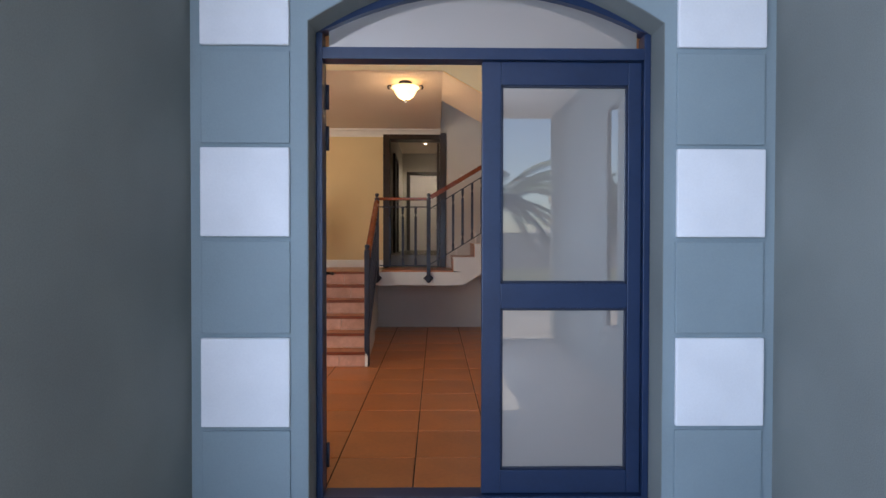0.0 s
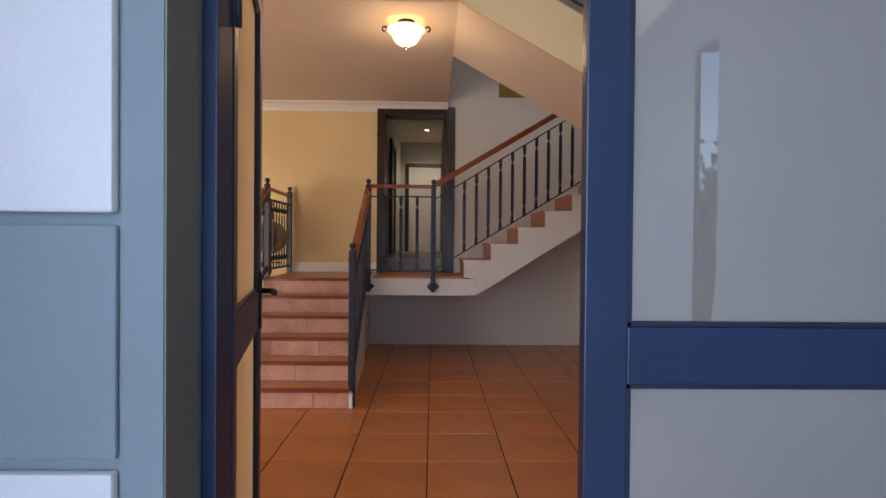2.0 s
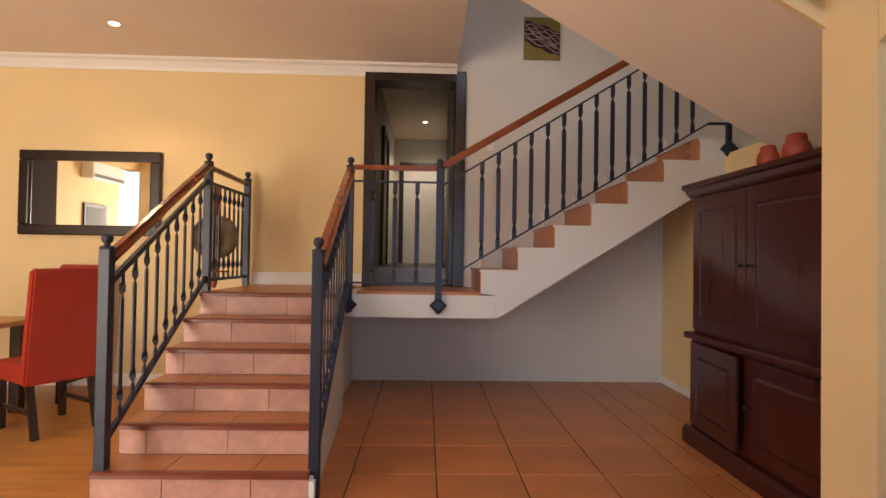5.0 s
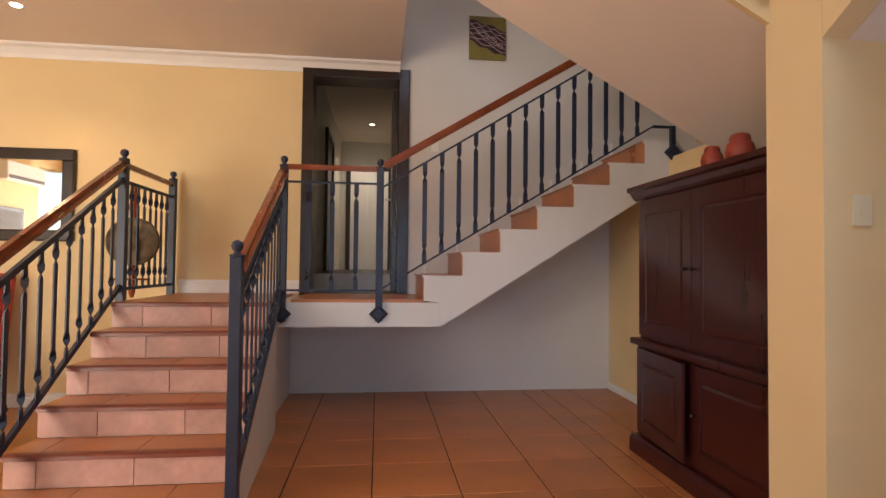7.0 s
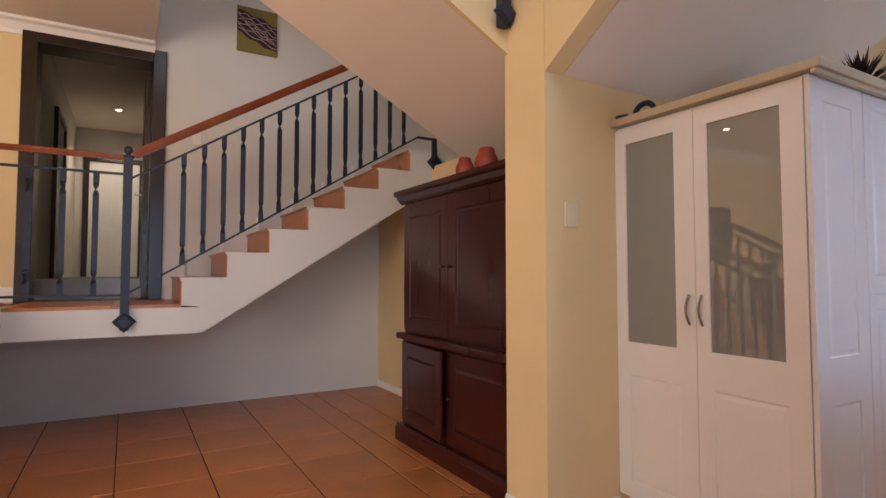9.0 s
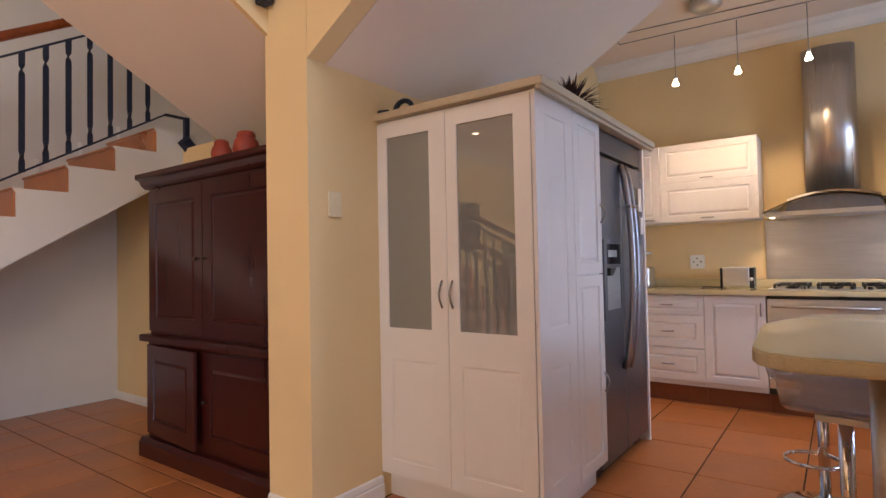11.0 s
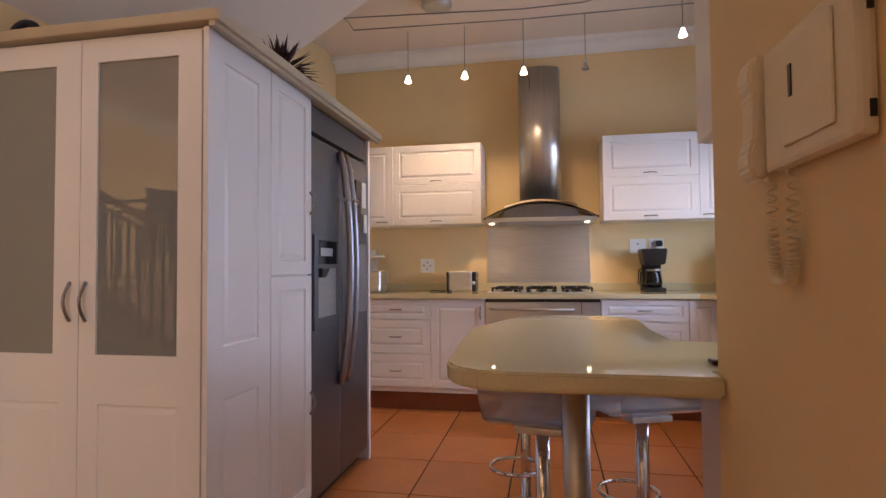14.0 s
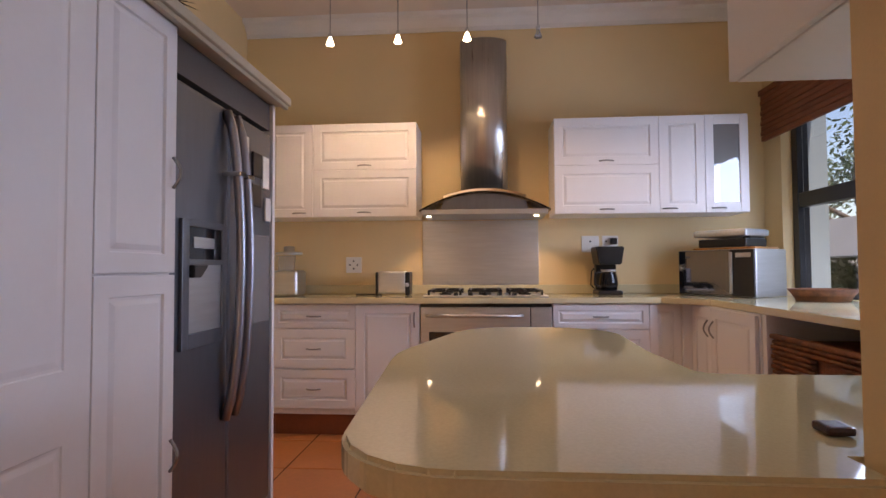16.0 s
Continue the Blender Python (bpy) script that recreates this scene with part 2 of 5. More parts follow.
def box(lo, hi, bevel=0.0, bm=None, seg=2):
    bm2 = bmesh.new()
    c = [(a + b) / 2 for a, b in zip(lo, hi)]
    bmesh.ops.create_cube(bm2, size=1, matrix=Matrix.Translation(c) @ Matrix.Diagonal((*[abs(b - a) for a, b in zip(lo, hi)], 1)))
    if bevel:
        bmesh.ops.bevel(bm2, geom=bm2.edges[:] + bm2.verts[:], offset=bevel, segments=seg, profile=0.6, affect="EDGES")
    return merge(bm, bm2)


def merge(bm, bm2):
    if bm is None:
        return bm2
    me = bpy.data.meshes.new("tmp")
    bm2.to_mesh(me)
    bm2.free()
    bm.from_mesh(me)
    bpy.data.meshes.remove(me)
    return bm


def rod(a, b, r, bm=None, seg=12, r2=None):
    a, b = Vector(a), Vector(b)
    d = b - a
    bm2 = bmesh.new()
    bmesh.ops.create_cone(bm2, cap_ends=True, segments=seg, radius1=r, radius2=r if r2 is None else r2, depth=d.length,
                          matrix=Matrix.Translation((a + b) / 2) @ d.to_track_quat("Z", "Y").to_matrix().to_4x4())
    for f in bm2.faces:
        f.smooth = len(f.verts) == 4
    return merge(bm, bm2)


def beam(a, b, w, h, bm=None, bevel=0.0):
    """A rectangular bar from a to b, w across and h deep in the upright plane."""
    a, b = Vector(a), Vector(b)
    d = b - a
    x = d.normalized()
    side = Vector((0, 0, 1)).cross(x)
    side = side.normalized() if side.length > 1e-4 else Vector((1, 0, 0))
    up = x.cross(side)
    m = Matrix((side * w, x * d.length, up * h)).transposed().to_4x4()
    bm2 = bmesh.new()
    bmesh.ops.create_cube(bm2, size=1, matrix=Matrix.Translation((a + b) / 2) @ m)
    if bevel:
        bmesh.ops.bevel(bm2, geom=bm2.edges[:], offset=bevel, segments=2, affect="EDGES")
    return merge(bm, bm2)


def lathe(profile, at=(0, 0, 0), seg=20, bm=None, m=None):
    """Turns a profile of (radius, height) round z."""
    bm2 = bmesh.new()
    rings = []
    for r, z in profile:
        rings.append([bm2.verts.new((r * math.cos(k * math.tau / seg), r * math.sin(k * math.tau / seg), z)) for k in range(seg)] if r > 1e-5 else [bm2.verts.new((0, 0, z))])
    for p, q in zip(rings, rings[1:]):
        for k in range(seg):
            vs = [p[k % len(p)], p[(k + 1) % len(p)], q[(k + 1) % len(q)], q[k % len(q)]]
            vs = list(dict.fromkeys(vs))
            if len(vs) > 2:
                bm2.faces.new(vs).smooth = True
    bmesh.ops.transform(bm2, matrix=Matrix.Translation(at) @ (m or Matrix()), verts=bm2.verts)
    return merge(bm, bm2)


def prism(points, axis, lo, hi, bm=None, bevel=0.0):
    """A flat outline pushed along an axis. points are in the two other axes, in order."""
    bm2 = bmesh.new()

    def put(p, v):
        q = list(p)
        q.insert("xyz".index(axis), v)
        return bm2.verts.new(q)
    low, high = [put(p, lo) for p in points], [put(p, hi) for p in points]
    bm2.faces.new(low), bm2.faces.new(high)
    for k in range(len(points)):
        j = (k + 1) % len(points)
        bm2.faces.new((low[k], low[j], high[j], high[k]))
    bmesh.ops.recalc_face_normals(bm2, faces=bm2.faces)
    if bevel:
        bmesh.ops.bevel(bm2, geom=bm2.edges[:], offset=bevel, segments=2, affect="EDGES")
    return merge(bm, bm2)


def sweep(points, r, bm=None, seg=8):
    """One round bar bent through points, its ends capped."""
    pts = [Vector(p) for p in points]
    bm2 = bmesh.new()
    rings, side = [], None
    for k, p in enumerate(pts):
        t = (pts[min(k + 1, len(pts) - 1)] - pts[max(k - 1, 0)]).normalized()
        side = t.orthogonal() if side is None else side - t * side.dot(t)
        side.normalize()
        up = t.cross(side)
        rings.append([bm2.verts.new(p + (side * math.cos(j * math.tau / seg) + up * math.sin(j * math.tau / seg)) * r) for j in range(seg)])
    for p, q in zip(rings, rings[1:]):
        for j in range(seg):
            bm2.faces.new((p[j], p[(j + 1) % seg], q[(j + 1) % seg], q[j])).smooth = True
    bm2.faces.new(rings[0]), bm2.faces.new(rings[-1])
    return merge(bm, bm2)


def setting(name, bm, material, label, category):
    return tagged(mesh_object(name, bm, M[material]), label, category, kind="structure")


def raised_panel(face, u0, u1, z0, z1, v, out, inset=0.055, bevel=0.003, deep=0.009):
    """A routed door front: a slab with a sunk groove and raised field. face 'x' or 'y' is the normal, out its sign."""
    d0, d1 = sorted((v + out * 0.002, v + out * 0.020))
    bm = box((d0, u0, z0), (d1, u1, z1), bevel) if face == "x" else box((u0, d0, z0), (u1, d1, z1), bevel)
    bm.normal_update()
    n = Vector((out, 0, 0)) if face == "x" else Vector((0, out, 0))
    f = max((q for q in bm.faces if q.normal.dot(n) > 0.95), key=lambda q: q.calc_area())
    i = min(inset, (u1 - u0) * 0.22, (z1 - z0) * 0.22)
    for thick, sink in ((i, 0.0), (0.003, -deep), (0.007, 0.0), (0.016, deep - 0.001)):
        bmesh.ops.inset_region(bm, faces=[f], thickness=thick, depth=sink, use_even_offset=True)
    return bm

# ---- ground and far surroundings ----
setting("ground", box((-300, -300, -0.4), (300, 1.1, -0.06)), "lawn", "dry lawn reaching the horizon", "ground")
setting("ground", box((-300, 13.5, -0.4), (300, 300, -0.06)), "lawn", "dry lawn behind the house", "ground")
setting("pavement", box((-4, -6, -0.058), (5.5, 1.1, 0.0)), "paving", "pale paved forecourt before the porch", "pavement")
hills = bmesh.new()
for k in range(24):
    a = math.pi + math.pi * k / 23
    bmesh.ops.create_cone(hills, cap_ends=False, segments=18, radius1=40, radius2=4, depth=7 + 4 * random.random(),
                          matrix=Matrix.Translation((230 * math.cos(a), 230 * math.sin(a), 1.5)))
setting("backdrop", hills, "paving", "low bare hills in the distance", "hills")

# ---- walls ----
ARCH_X, ARCH_HALF = 0.158, 0.873


def arch(dx, top, bend):
    return top - bend * dx * dx


FY0, FY1, HI = 2.70, 3.08, 5.9
OX0, OX1 = ARCH_X - ARCH_HALF, ARCH_X + ARCH_HALF
curve = [(ARCH_X + ARCH_HALF * (k / 8 - 1), arch(ARCH_HALF * (k / 8 - 1), 2.77, 0.37)) for k in range(17)]
front = box((-3.1, FY0, -0.1), (OX0, FY1, 3.7))
front = box((-6.0, FY0, -0.1), (-5.5, FY1, 3.7), bm=front)
front = box((-5.5, FY0, 2.35), (-3.1, FY1, 3.7), bm=front)
front = box((-6.0, FY0, 3.7), (-0.85, FY1, HI), bm=front)
front = box((-0.85, FY0, 5.45), (1.15, FY1, HI), bm=front)
front = box((OX1, FY0, -0.1), (1.68, FY1, 3.7), bm=front)
front = box((1.15, FY0, 3.7), (1.68, FY1, HI), bm=front)
front = prism(curve + [(OX1, 3.7), (OX0, 3.7)], "y", FY0, FY1, front)
setting("wall_front", front, "yellow", "yellow painted front wall with an arched door opening", "wall")
skin = box((-1.28, 2.682, 0.0), (OX0, 2.697, 3.2))
skin = box((OX1, 2.682, 0.0), (1.58, 2.697, 3.2), bm=skin)
skin = prism(curve + [(OX1, 3.2), (OX0, 3.2)], "y", 2.682, 2.697, skin)
# Reveal skins take the darker facade grey, so their shade sits in the colour.
for sx in (OX0 + 0.003, OX1 - 0.003):
    setting("wall_reveal", box((sx - 0.002, 2.683, 0), (sx + 0.002, 2.845, 2.488)), "facade", "plastered side of the door opening, shade put into its darker grey", "wall")
skin_arch = bmesh.new()
for (xa, za), (xb, zb) in zip(curve, curve[1:]):
    skin_arch = beam((xa, 2.765, za - 0.003), (xb, 2.765, zb - 0.003), 0.16, 0.004, skin_arch)
setting("wall_arch_reveal", skin_arch, "facade", "plastered underside of the arch, shade put into its darker grey", "wall")
setting("wall_porch_back", skin, "pilaster", "blue-grey painted plaster round the arched door", "wall")
setting("wall_porch_west", box((-1.5, 1.1, -0.06), (-1.28, 2.70, 3.2)), "facade", "dark grey-green plastered side wall of the porch", "wall")
side = box((1.58, -2.2, -0.06), (1.62, 0.44, 3.2))
side = box((1.58, 0.75, -0.06), (1.68, 2.70, 3.2), bm=side)
side = box((1.58, 0.44, -0.06), (1.78, 0.75, 0.6), bm=side)
side = box((1.58, 0.44, 2.7), (1.78, 0.75, 3.2), bm=side)
setting("wall_porch_east", side, "facade", "dark grey plastered porch wall with a slit opening", "wall")
setting("ceiling_porch", box((-1.5, -2.2, 3.2), (1.78, 2.70, 3.4)), "ceiling", "pale plastered porch ceiling", "ceiling")
setting("floor_porch", box((-1.28, -2.2, 0.003), (1.58, 2.84, 0.05)), "paving", "paved porch floor before the door", "floor")

setting("wall_back_west", box((-1.06, 8.715, 0.98), (-0.93, 8.95, 3.6), bm=box((-6.2, 8.715, 0), (-1.06, 8.95, 3.6))), "yellow", "yellow painted back wall of the hall", "wall")
back = prism([(0.075, 0.90), (0.30, 0.86), (2.30, 2.10), (3.6, 2.10), (3.6, HI), (0.075, HI)], "y", 8.715, 8.95)
back = box((-1.15, 9.05, 0), (0.36, 9.2, 0.79), bm=back)
back = box((0.36, 9.05, 0), (2.5, 9.2, 2.2), bm=back)
back = box((-1.25, 8.716, 0), (-1.05, 9.05, 0.79), bm=back)
back = box((-0.93, 8.715, 3.14), (0.075, 8.95, HI), bm=back)
back = box((-6.2, 8.715, 3.6), (-0.93, 8.95, HI), bm=back)
setting("wall_back", back, "cream", "off-white painted wall behind the stairs", "wall")
setting("wall_stair_east", box((2.22, 7.25, 0), (2.45, 9.05, 2.2)), "yellow", "yellow painted wall under the stairs", "wall")
up = box((3.0, 5.73, 0), (3.2, 8.715, HI))
up = box((2.2, 5.73, 0), (3.0, 7.25, 2.0), bm=up)
setting("wall_recess", up, "yellow", "yellow painted wall behind the armoire", "wall")
setting("wall_pantry", box((1.489, 5.423, 0), (5.5, 5.73, HI)), "yellow", "yellow painted wall beside the pantry cupboard", "wall")
setting("wall_header", prism([(5.42, HI), (3.08, HI), (3.08, 3.19), (3.72, 3.19), (5.42, 2.168)], "x", 1.489, 1.60), "yellow", "yellow painted wall over the kitchen opening", "wall")
dw = box((-6.2, 3.78, 0), (-6.0, 8.715, HI))
dw = box((-6.2, 3.08, 2.9), (-6.0, 3.78, HI), bm=dw)
setting("wall_garden", box((-9.2, 0.5, -0.06), (-9.0, 8.0, 3.2)), "trim", "white garden wall outside the dining room", "wall")
setting("wall_far_garden", box((-20, -24.3, -0.06), (40, -24.0, 1.9)), "garden_wall", "pale pinkish boundary wall", "wall")
setting("wall_dining_west", dw, "yellow", "yellow painted dining room wall", "wall")
setting("wall_kitchen_back", box((5.30, 1.2, 0), (5.5, 5.423, HI)), "yellow", "yellow painted kitchen wall behind the hob", "wall")
WX0, WX1, WZ0, WZ1 = 3.05, 5.06, 0.95, 2.40
kw = box((1.68, 1.16, -0.06), (WX0, 1.39, 3.3))
kw = box((WX1, 1.16, -0.06), (5.3, 1.39, 3.3), bm=kw)
kw = box((WX0, 1.16, -0.06), (WX1, 1.39, WZ0), bm=kw)
kw = box((WX0, 1.16, WZ1), (WX1, 1.39, 3.3), bm=kw)
setting("wall_kitchen_window", kw, "yellow", "yellow painted kitchen wall with a window", "wall")
setting("wall_kitchen_west", box((1.683, 1.39, 0), (1.76, 2.70, 3.2)), "yellow", "yellow painted wall inside the kitchen", "wall")

# ---- ceilings, sloping stair undersides ----
CZ = 3.186
setting("ceiling_hall", box((-6.2, 5.72, CZ), (-0.02, 8.715, 3.48)), "ceiling", "cream ceiling under the gallery", "ceiling")
setting("ceiling_dining", box((-6.2, 3.08, CZ), (-2.6, 5.72, 3.48)), "ceiling", "cream dining room ceiling", "ceiling")
setting("ceiling_kitchen", box((1.60, 1.16, 3.16), (5.5, 5.423, 3.4)), "ceiling", "cream kitchen ceiling", "ceiling")
setting("ceiling_upper", box((-6.2, 2.7, HI), (5.5, 8.95, HI + 0.2)), "ceiling", "cream ceiling over the stair well", "ceiling")
setting("fascia", box((-2.6, 5.704, CZ + 0.004), (-0.022, 5.718, 3.62)), "yellow", "yellow painted edge of the gallery floor", "fascia")
setting("wall_gallery", box((-6.2, 8.5, 3.48), (-0.02, 8.70, HI)), "yellow", "yellow painted upper wall", "wall")
SL = 0.555
setting("stair_soffit", prism([(-0.02, CZ), (2.19, CZ - SL * 2.21), (3.0, CZ - SL * 2.21), (3.0, 2.3), (2.3, 2.3), (-0.02, 3.48)], "y", 5.735, 6.90), "ceiling", "smooth plastered underside of the upper stair flight", "stair underside")
setting("stair_fascia", prism([(-0.02, CZ), (1.50, CZ - SL * 1.52), (1.50, CZ - SL * 1.52 + 0.42), (-0.02, 3.62)], "y", 5.704, 5.733), "yellow", "yellow painted side of the upper stair flight", "stair side")
setting("stair_soffit", prism([(5.423, 2.166), (3.715, 3.19), (3.715, 3.5), (5.423, 2.5)], "x", 1.603, 3.42), "ceiling", "sloping plastered underside of a stair flight over the pantry", "stair underside")
corn = prism([(8.714, 3.07), (8.70, 3.07), (8.69, 3.10), (8.655, 3.15), (8.62, 3.165), (8.61, CZ - 0.002), (8.714, CZ - 0.002)], "x", -6.0, -0.02)
setting("cornice", corn, "trim", "white moulded plaster cornice along the hall ceiling", "cornice")
corn = prism([(5.298, 3.03), (5.285, 3.03), (5.28, 3.06), (5.24, 3.11), (5.20, 3.125), (5.19, 3.158), (5.298, 3.158)], "y", 1.39, 5.42)
setting("cornice", corn, "trim", "white moulded cornice along the kitchen ceiling", "cornice")


def skirting(a, b, out, z=0.0, h=0.12):
    """A moulded board along a wall from a to b; out points into the room."""
    a, b, o = Vector((*a, z)), Vector((*b, z)), Vector((*out, 0))
    prof = [(0.001, 0.001), (0.018, 0.001), (0.018, h * 0.62), (0.012, h * 0.68), (0.015, h * 0.76), (0.010, h * 0.94), (0.001, h)]
    bm = bmesh.new()
    p = [[bm.verts.new(e + o * u + Vector((0, 0, v))) for u, v in prof] for e in (a, b)]
    bm.faces.new(p[0]), bm.faces.new(p[1])
    for k in range(len(prof)):
        j = (k + 1) % len(prof)
        bm.faces.new((p[0][k], p[0][j], p[1][j], p[1][k]))
    return setting("baseboard", bm, "trim", "white moulded skirting board", "skirting")


skirting((-6.0, 8.715), (-2.05, 8.715), (0, -1))
skirting((-1.99, 8.715), (-0.93, 8.715), (0, -1), 1.0)
skirting((1.489, 5.405), (1.489, 5.73), (-1, 0))
skirting((1.471, 5.423), (1.95, 5.423), (0, -1))
skirting((1.03, 3.08), (1.68, 3.08), (0, 1))
skirting((2.22, 7.25), (2.22, 9.05), (-1, 0), 0, 0.07)

win2 = thing("window_2", (-4.3, 2.9, 0), "tall glazed dining room door with a white frame", "window", kind="structure")
for wx in (-5.5, -4.34, -3.16):
    part("window_frame", box((wx, 2.86, 0.0), (wx + 0.06, 2.92, 2.35)), "trim", win2)
# Unseen window, added as the opening for the stair well's fill lamp.
win3 = thing("window_3", (0.15, 2.9, 3.7), "unseen upper window over the front door, added to admit daylight", "window", kind="structure")
for wx in (-0.85, 0.12, 1.10):
    part("window_frame", box((wx, 2.86, 3.7), (wx + 0.05, 2.92, 5.45)), "trim", win3)

# ---- front door ----
door = thing("door_front", (ARCH_X, 2.88, 0.05), "blue painted double front door in an arched frame, one leaf open", "door", kind="structure")
fr = box((OX0 + 0.006, 2.84, 0.05), (OX0 + 0.040, 2.93, 2.49), 0.004)
part("frame_post", fr, "blue", door)
part("frame_post", box((OX1 - 0.040, 2.84, 0.05), (OX1 - 0.006, 2.93, 2.49), 0.004), "blue", door)
part("transom_bar", box((OX0 + 0.040, 2.835, 2.355), (OX1 - 0.040, 2.935, 2.415), 0.004), "blue", door)
part("threshold", box((OX0 + 0.040, 2.83, 0.051), (OX1 - 0.040, 2.95, 0.085), 0.004), "blue", door)
rim = bmesh.new()
outer = [(ARCH_X + d, arch(d, 2.765, 0.37)) for d in [0.866 * (k / 10 - 1) for k in range(21)]]
inner = [(ARCH_X + d, arch(d, 2.705, 0.30)) for d in [0.806 * (k / 10 - 1) for k in range(21)]]
part("arch_rim", prism(outer + inner[::-1], "y", 2.842, 2.928, rim), "blue", door)
part("arch_glass", prism(inner + [(ARCH_X + 0.806, 2.416), (ARCH_X - 0.806, 2.416)], "y", 2.882, 2.890), "frost", door, "frosted arched pane")


def leaf(parent, mirror_x, pane="frost"):
    """A blue door leaf with two frosted panes; x from 0 at the hinge to 0.85, y from -0.022 to 0.022."""
    s = mirror_x
    w = 0.835

    def bx(x0, x1, z0, z1, y=0.022, bev=0.004):
        lo, hi = sorted((s * x0, s * x1))
        return box((lo, -y, z0), (hi, y, z1), bev)
    out = [("stile", bx(0, 0.07, 0.09, 2.352)), ("stile", bx(w - 0.10, w, 0.09, 2.352)), ("top_rail", bx(0.07, w - 0.10, 2.233, 2.352, 0.021)),
           ("lock_rail", bx(0.07, w - 0.10, 1.065, 1.197, 0.021)), ("bottom_rail", bx(0.07, w - 0.10, 0.09, 0.212, 0.021))]
    for name, bm in out:
        ob = mesh_object(name, bm, M["blue"])
        ob.parent = parent
    for z0, z1 in ((0.212, 1.065), (1.197, 2.233)):
        bead = bx(0.07, 0.082, z0, z1, 0.015, 0.002)
        for args in ((w - 0.112, w - 0.10, z0, z1), (0.07, w - 0.10, z0, z0 + 0.012), (0.07, w - 0.10, z1 - 0.012, z1)):
            bead = merge(bead, bx(*args, 0.015, 0.002))
        ob = mesh_object("glazing_bead", bead, M["navy"])
        ob.parent = parent
        ob = mesh_object("glass_pane", bx(0.082, w - 0.112, z0 + 0.012, z1 - 0.012, 0.003, 0), M[pane], None, "frosted glass pane")
        ob.parent = parent


right = thing("door_leaf", (OX1 - 0.045, 2.885, 0), "closed blue door leaf with two frosted glass panes", "door leaf", "leaves of the front door", "structure")
leaf(right, -1)
left = thing("door_leaf", (OX0 + 0.018, 2.94, 0), "open blue door leaf with frosted panes and a dark lever handle", "door leaf", "leaves of the front door", "structure")
left.matrix_basis = pose(OX0 + 0.018, 2.94, 0, 0, 0, 103)
leaf(left, 1, "lit_leaf_frost")
for sy in (1, -1):
    hb = box((0.735, sy * 0.022, 1.06), (0.775, sy * 0.030, 1.27), 0.003)
    hb = sweep([(0.755, sy * 0.03, 1.20), (0.755, sy * 0.075, 1.20), (0.66, sy * 0.082, 1.20), (0.63, sy * 0.078, 1.205)], 0.010, hb)
    ob = mesh_object("lever_handle", hb, M["black"], None, "black lever handle")
    ob.parent = left
for hz in (0.20, 1.90, 2.12):
    hinge = mesh_object("hinge", merge(rod((0.0, -0.03, hz), (0.0, -0.03, hz + 0.13), 0.008), box((-0.003, -0.028, hz), (0.0, 0.020, hz + 0.13))), M["navy"], None, "blue-painted steel hinge")
    hinge.parent = left
    for sz in (0.025, 0.105):
        for sy in (-0.010, 0.010):
            screw = mesh_object("screw", lathe([(0.0055, 0), (0.0045, 0.002), (0, 0.0025)], (-0.003, sy, hz + sz), 10, None, pose(0, 0, 0, 0, -90, 0)), M["chrome"], None, "bright screw head")
            screw.parent = hinge


def pilaster_blocks():
    for x0, x1 in ((-1.226, -0.798), (1.087, 1.520)):
        k = 0
        for z0, z1 in ((0.06, 0.49), (0.512, 0.945), (0.967, 1.415), (1.438, 1.868), (1.890, 2.335), (2.36, 2.79), (2.81, 3.18)):
            white = k % 2 == 1
            b = box((x0, 2.655 if white else 2.668, z0), (x1, 2.681, z1), 0.008 if white else 0.005)
            ob = mesh_object("quoin_block", b, M["white_block" if white else "pilaster"])
            tagged(ob, "raised white painted plaster block beside the door" if white else "raised blue-grey plaster block beside the door", "plaster block", "blocks beside the door", "structure")
            k += 1


pilaster_blocks()

# ---- lower stairs, landing and railings ----
RISE, GO, ST_X0, ST_X1, ST_Y0 = 1.0 / 6, 0.262, -1.99, -0.885, 6.14
LAND_Y = 7.848
stairs = thing("staircase", (-1.4, 6.2, 0), "short tiled staircase with pink terracotta risers and dark nosings", "staircase", kind="structure")
core = bmesh.new()
prof = [(ST_Y0 + 0.03, 0)]
for k in range(6):
    prof += [(ST_Y0 + 0.03 + k * GO, (k + 1) * RISE - 0.025), (ST_Y0 + 0.03 + (k + 1) * GO, (k + 1) * RISE - 0.025)]
prof = prof[:-1] + [(LAND_Y, 0.975), (LAND_Y, 0)]
REC_X = -1.05
TAPER = 0.10


def tapered(bm):
    """Draws the right-hand side in towards the landing."""
    for v in bm.verts:
        if v.co.x > ST_X1 - 0.3:
            v.co.x -= TAPER * max(0, min(1, (v.co.y - ST_Y0) / (LAND_Y - ST_Y0)))
    return bm


part("stair_body", tapered(prism(prof, "x", ST_X0 + 0.01, ST_X1 - 0.01)), "cream", stairs)
part("landing_block", box((ST_X0 + 0.01, LAND_Y, 0), (REC_X, 8.715, 0.973)), "cream", stairs)
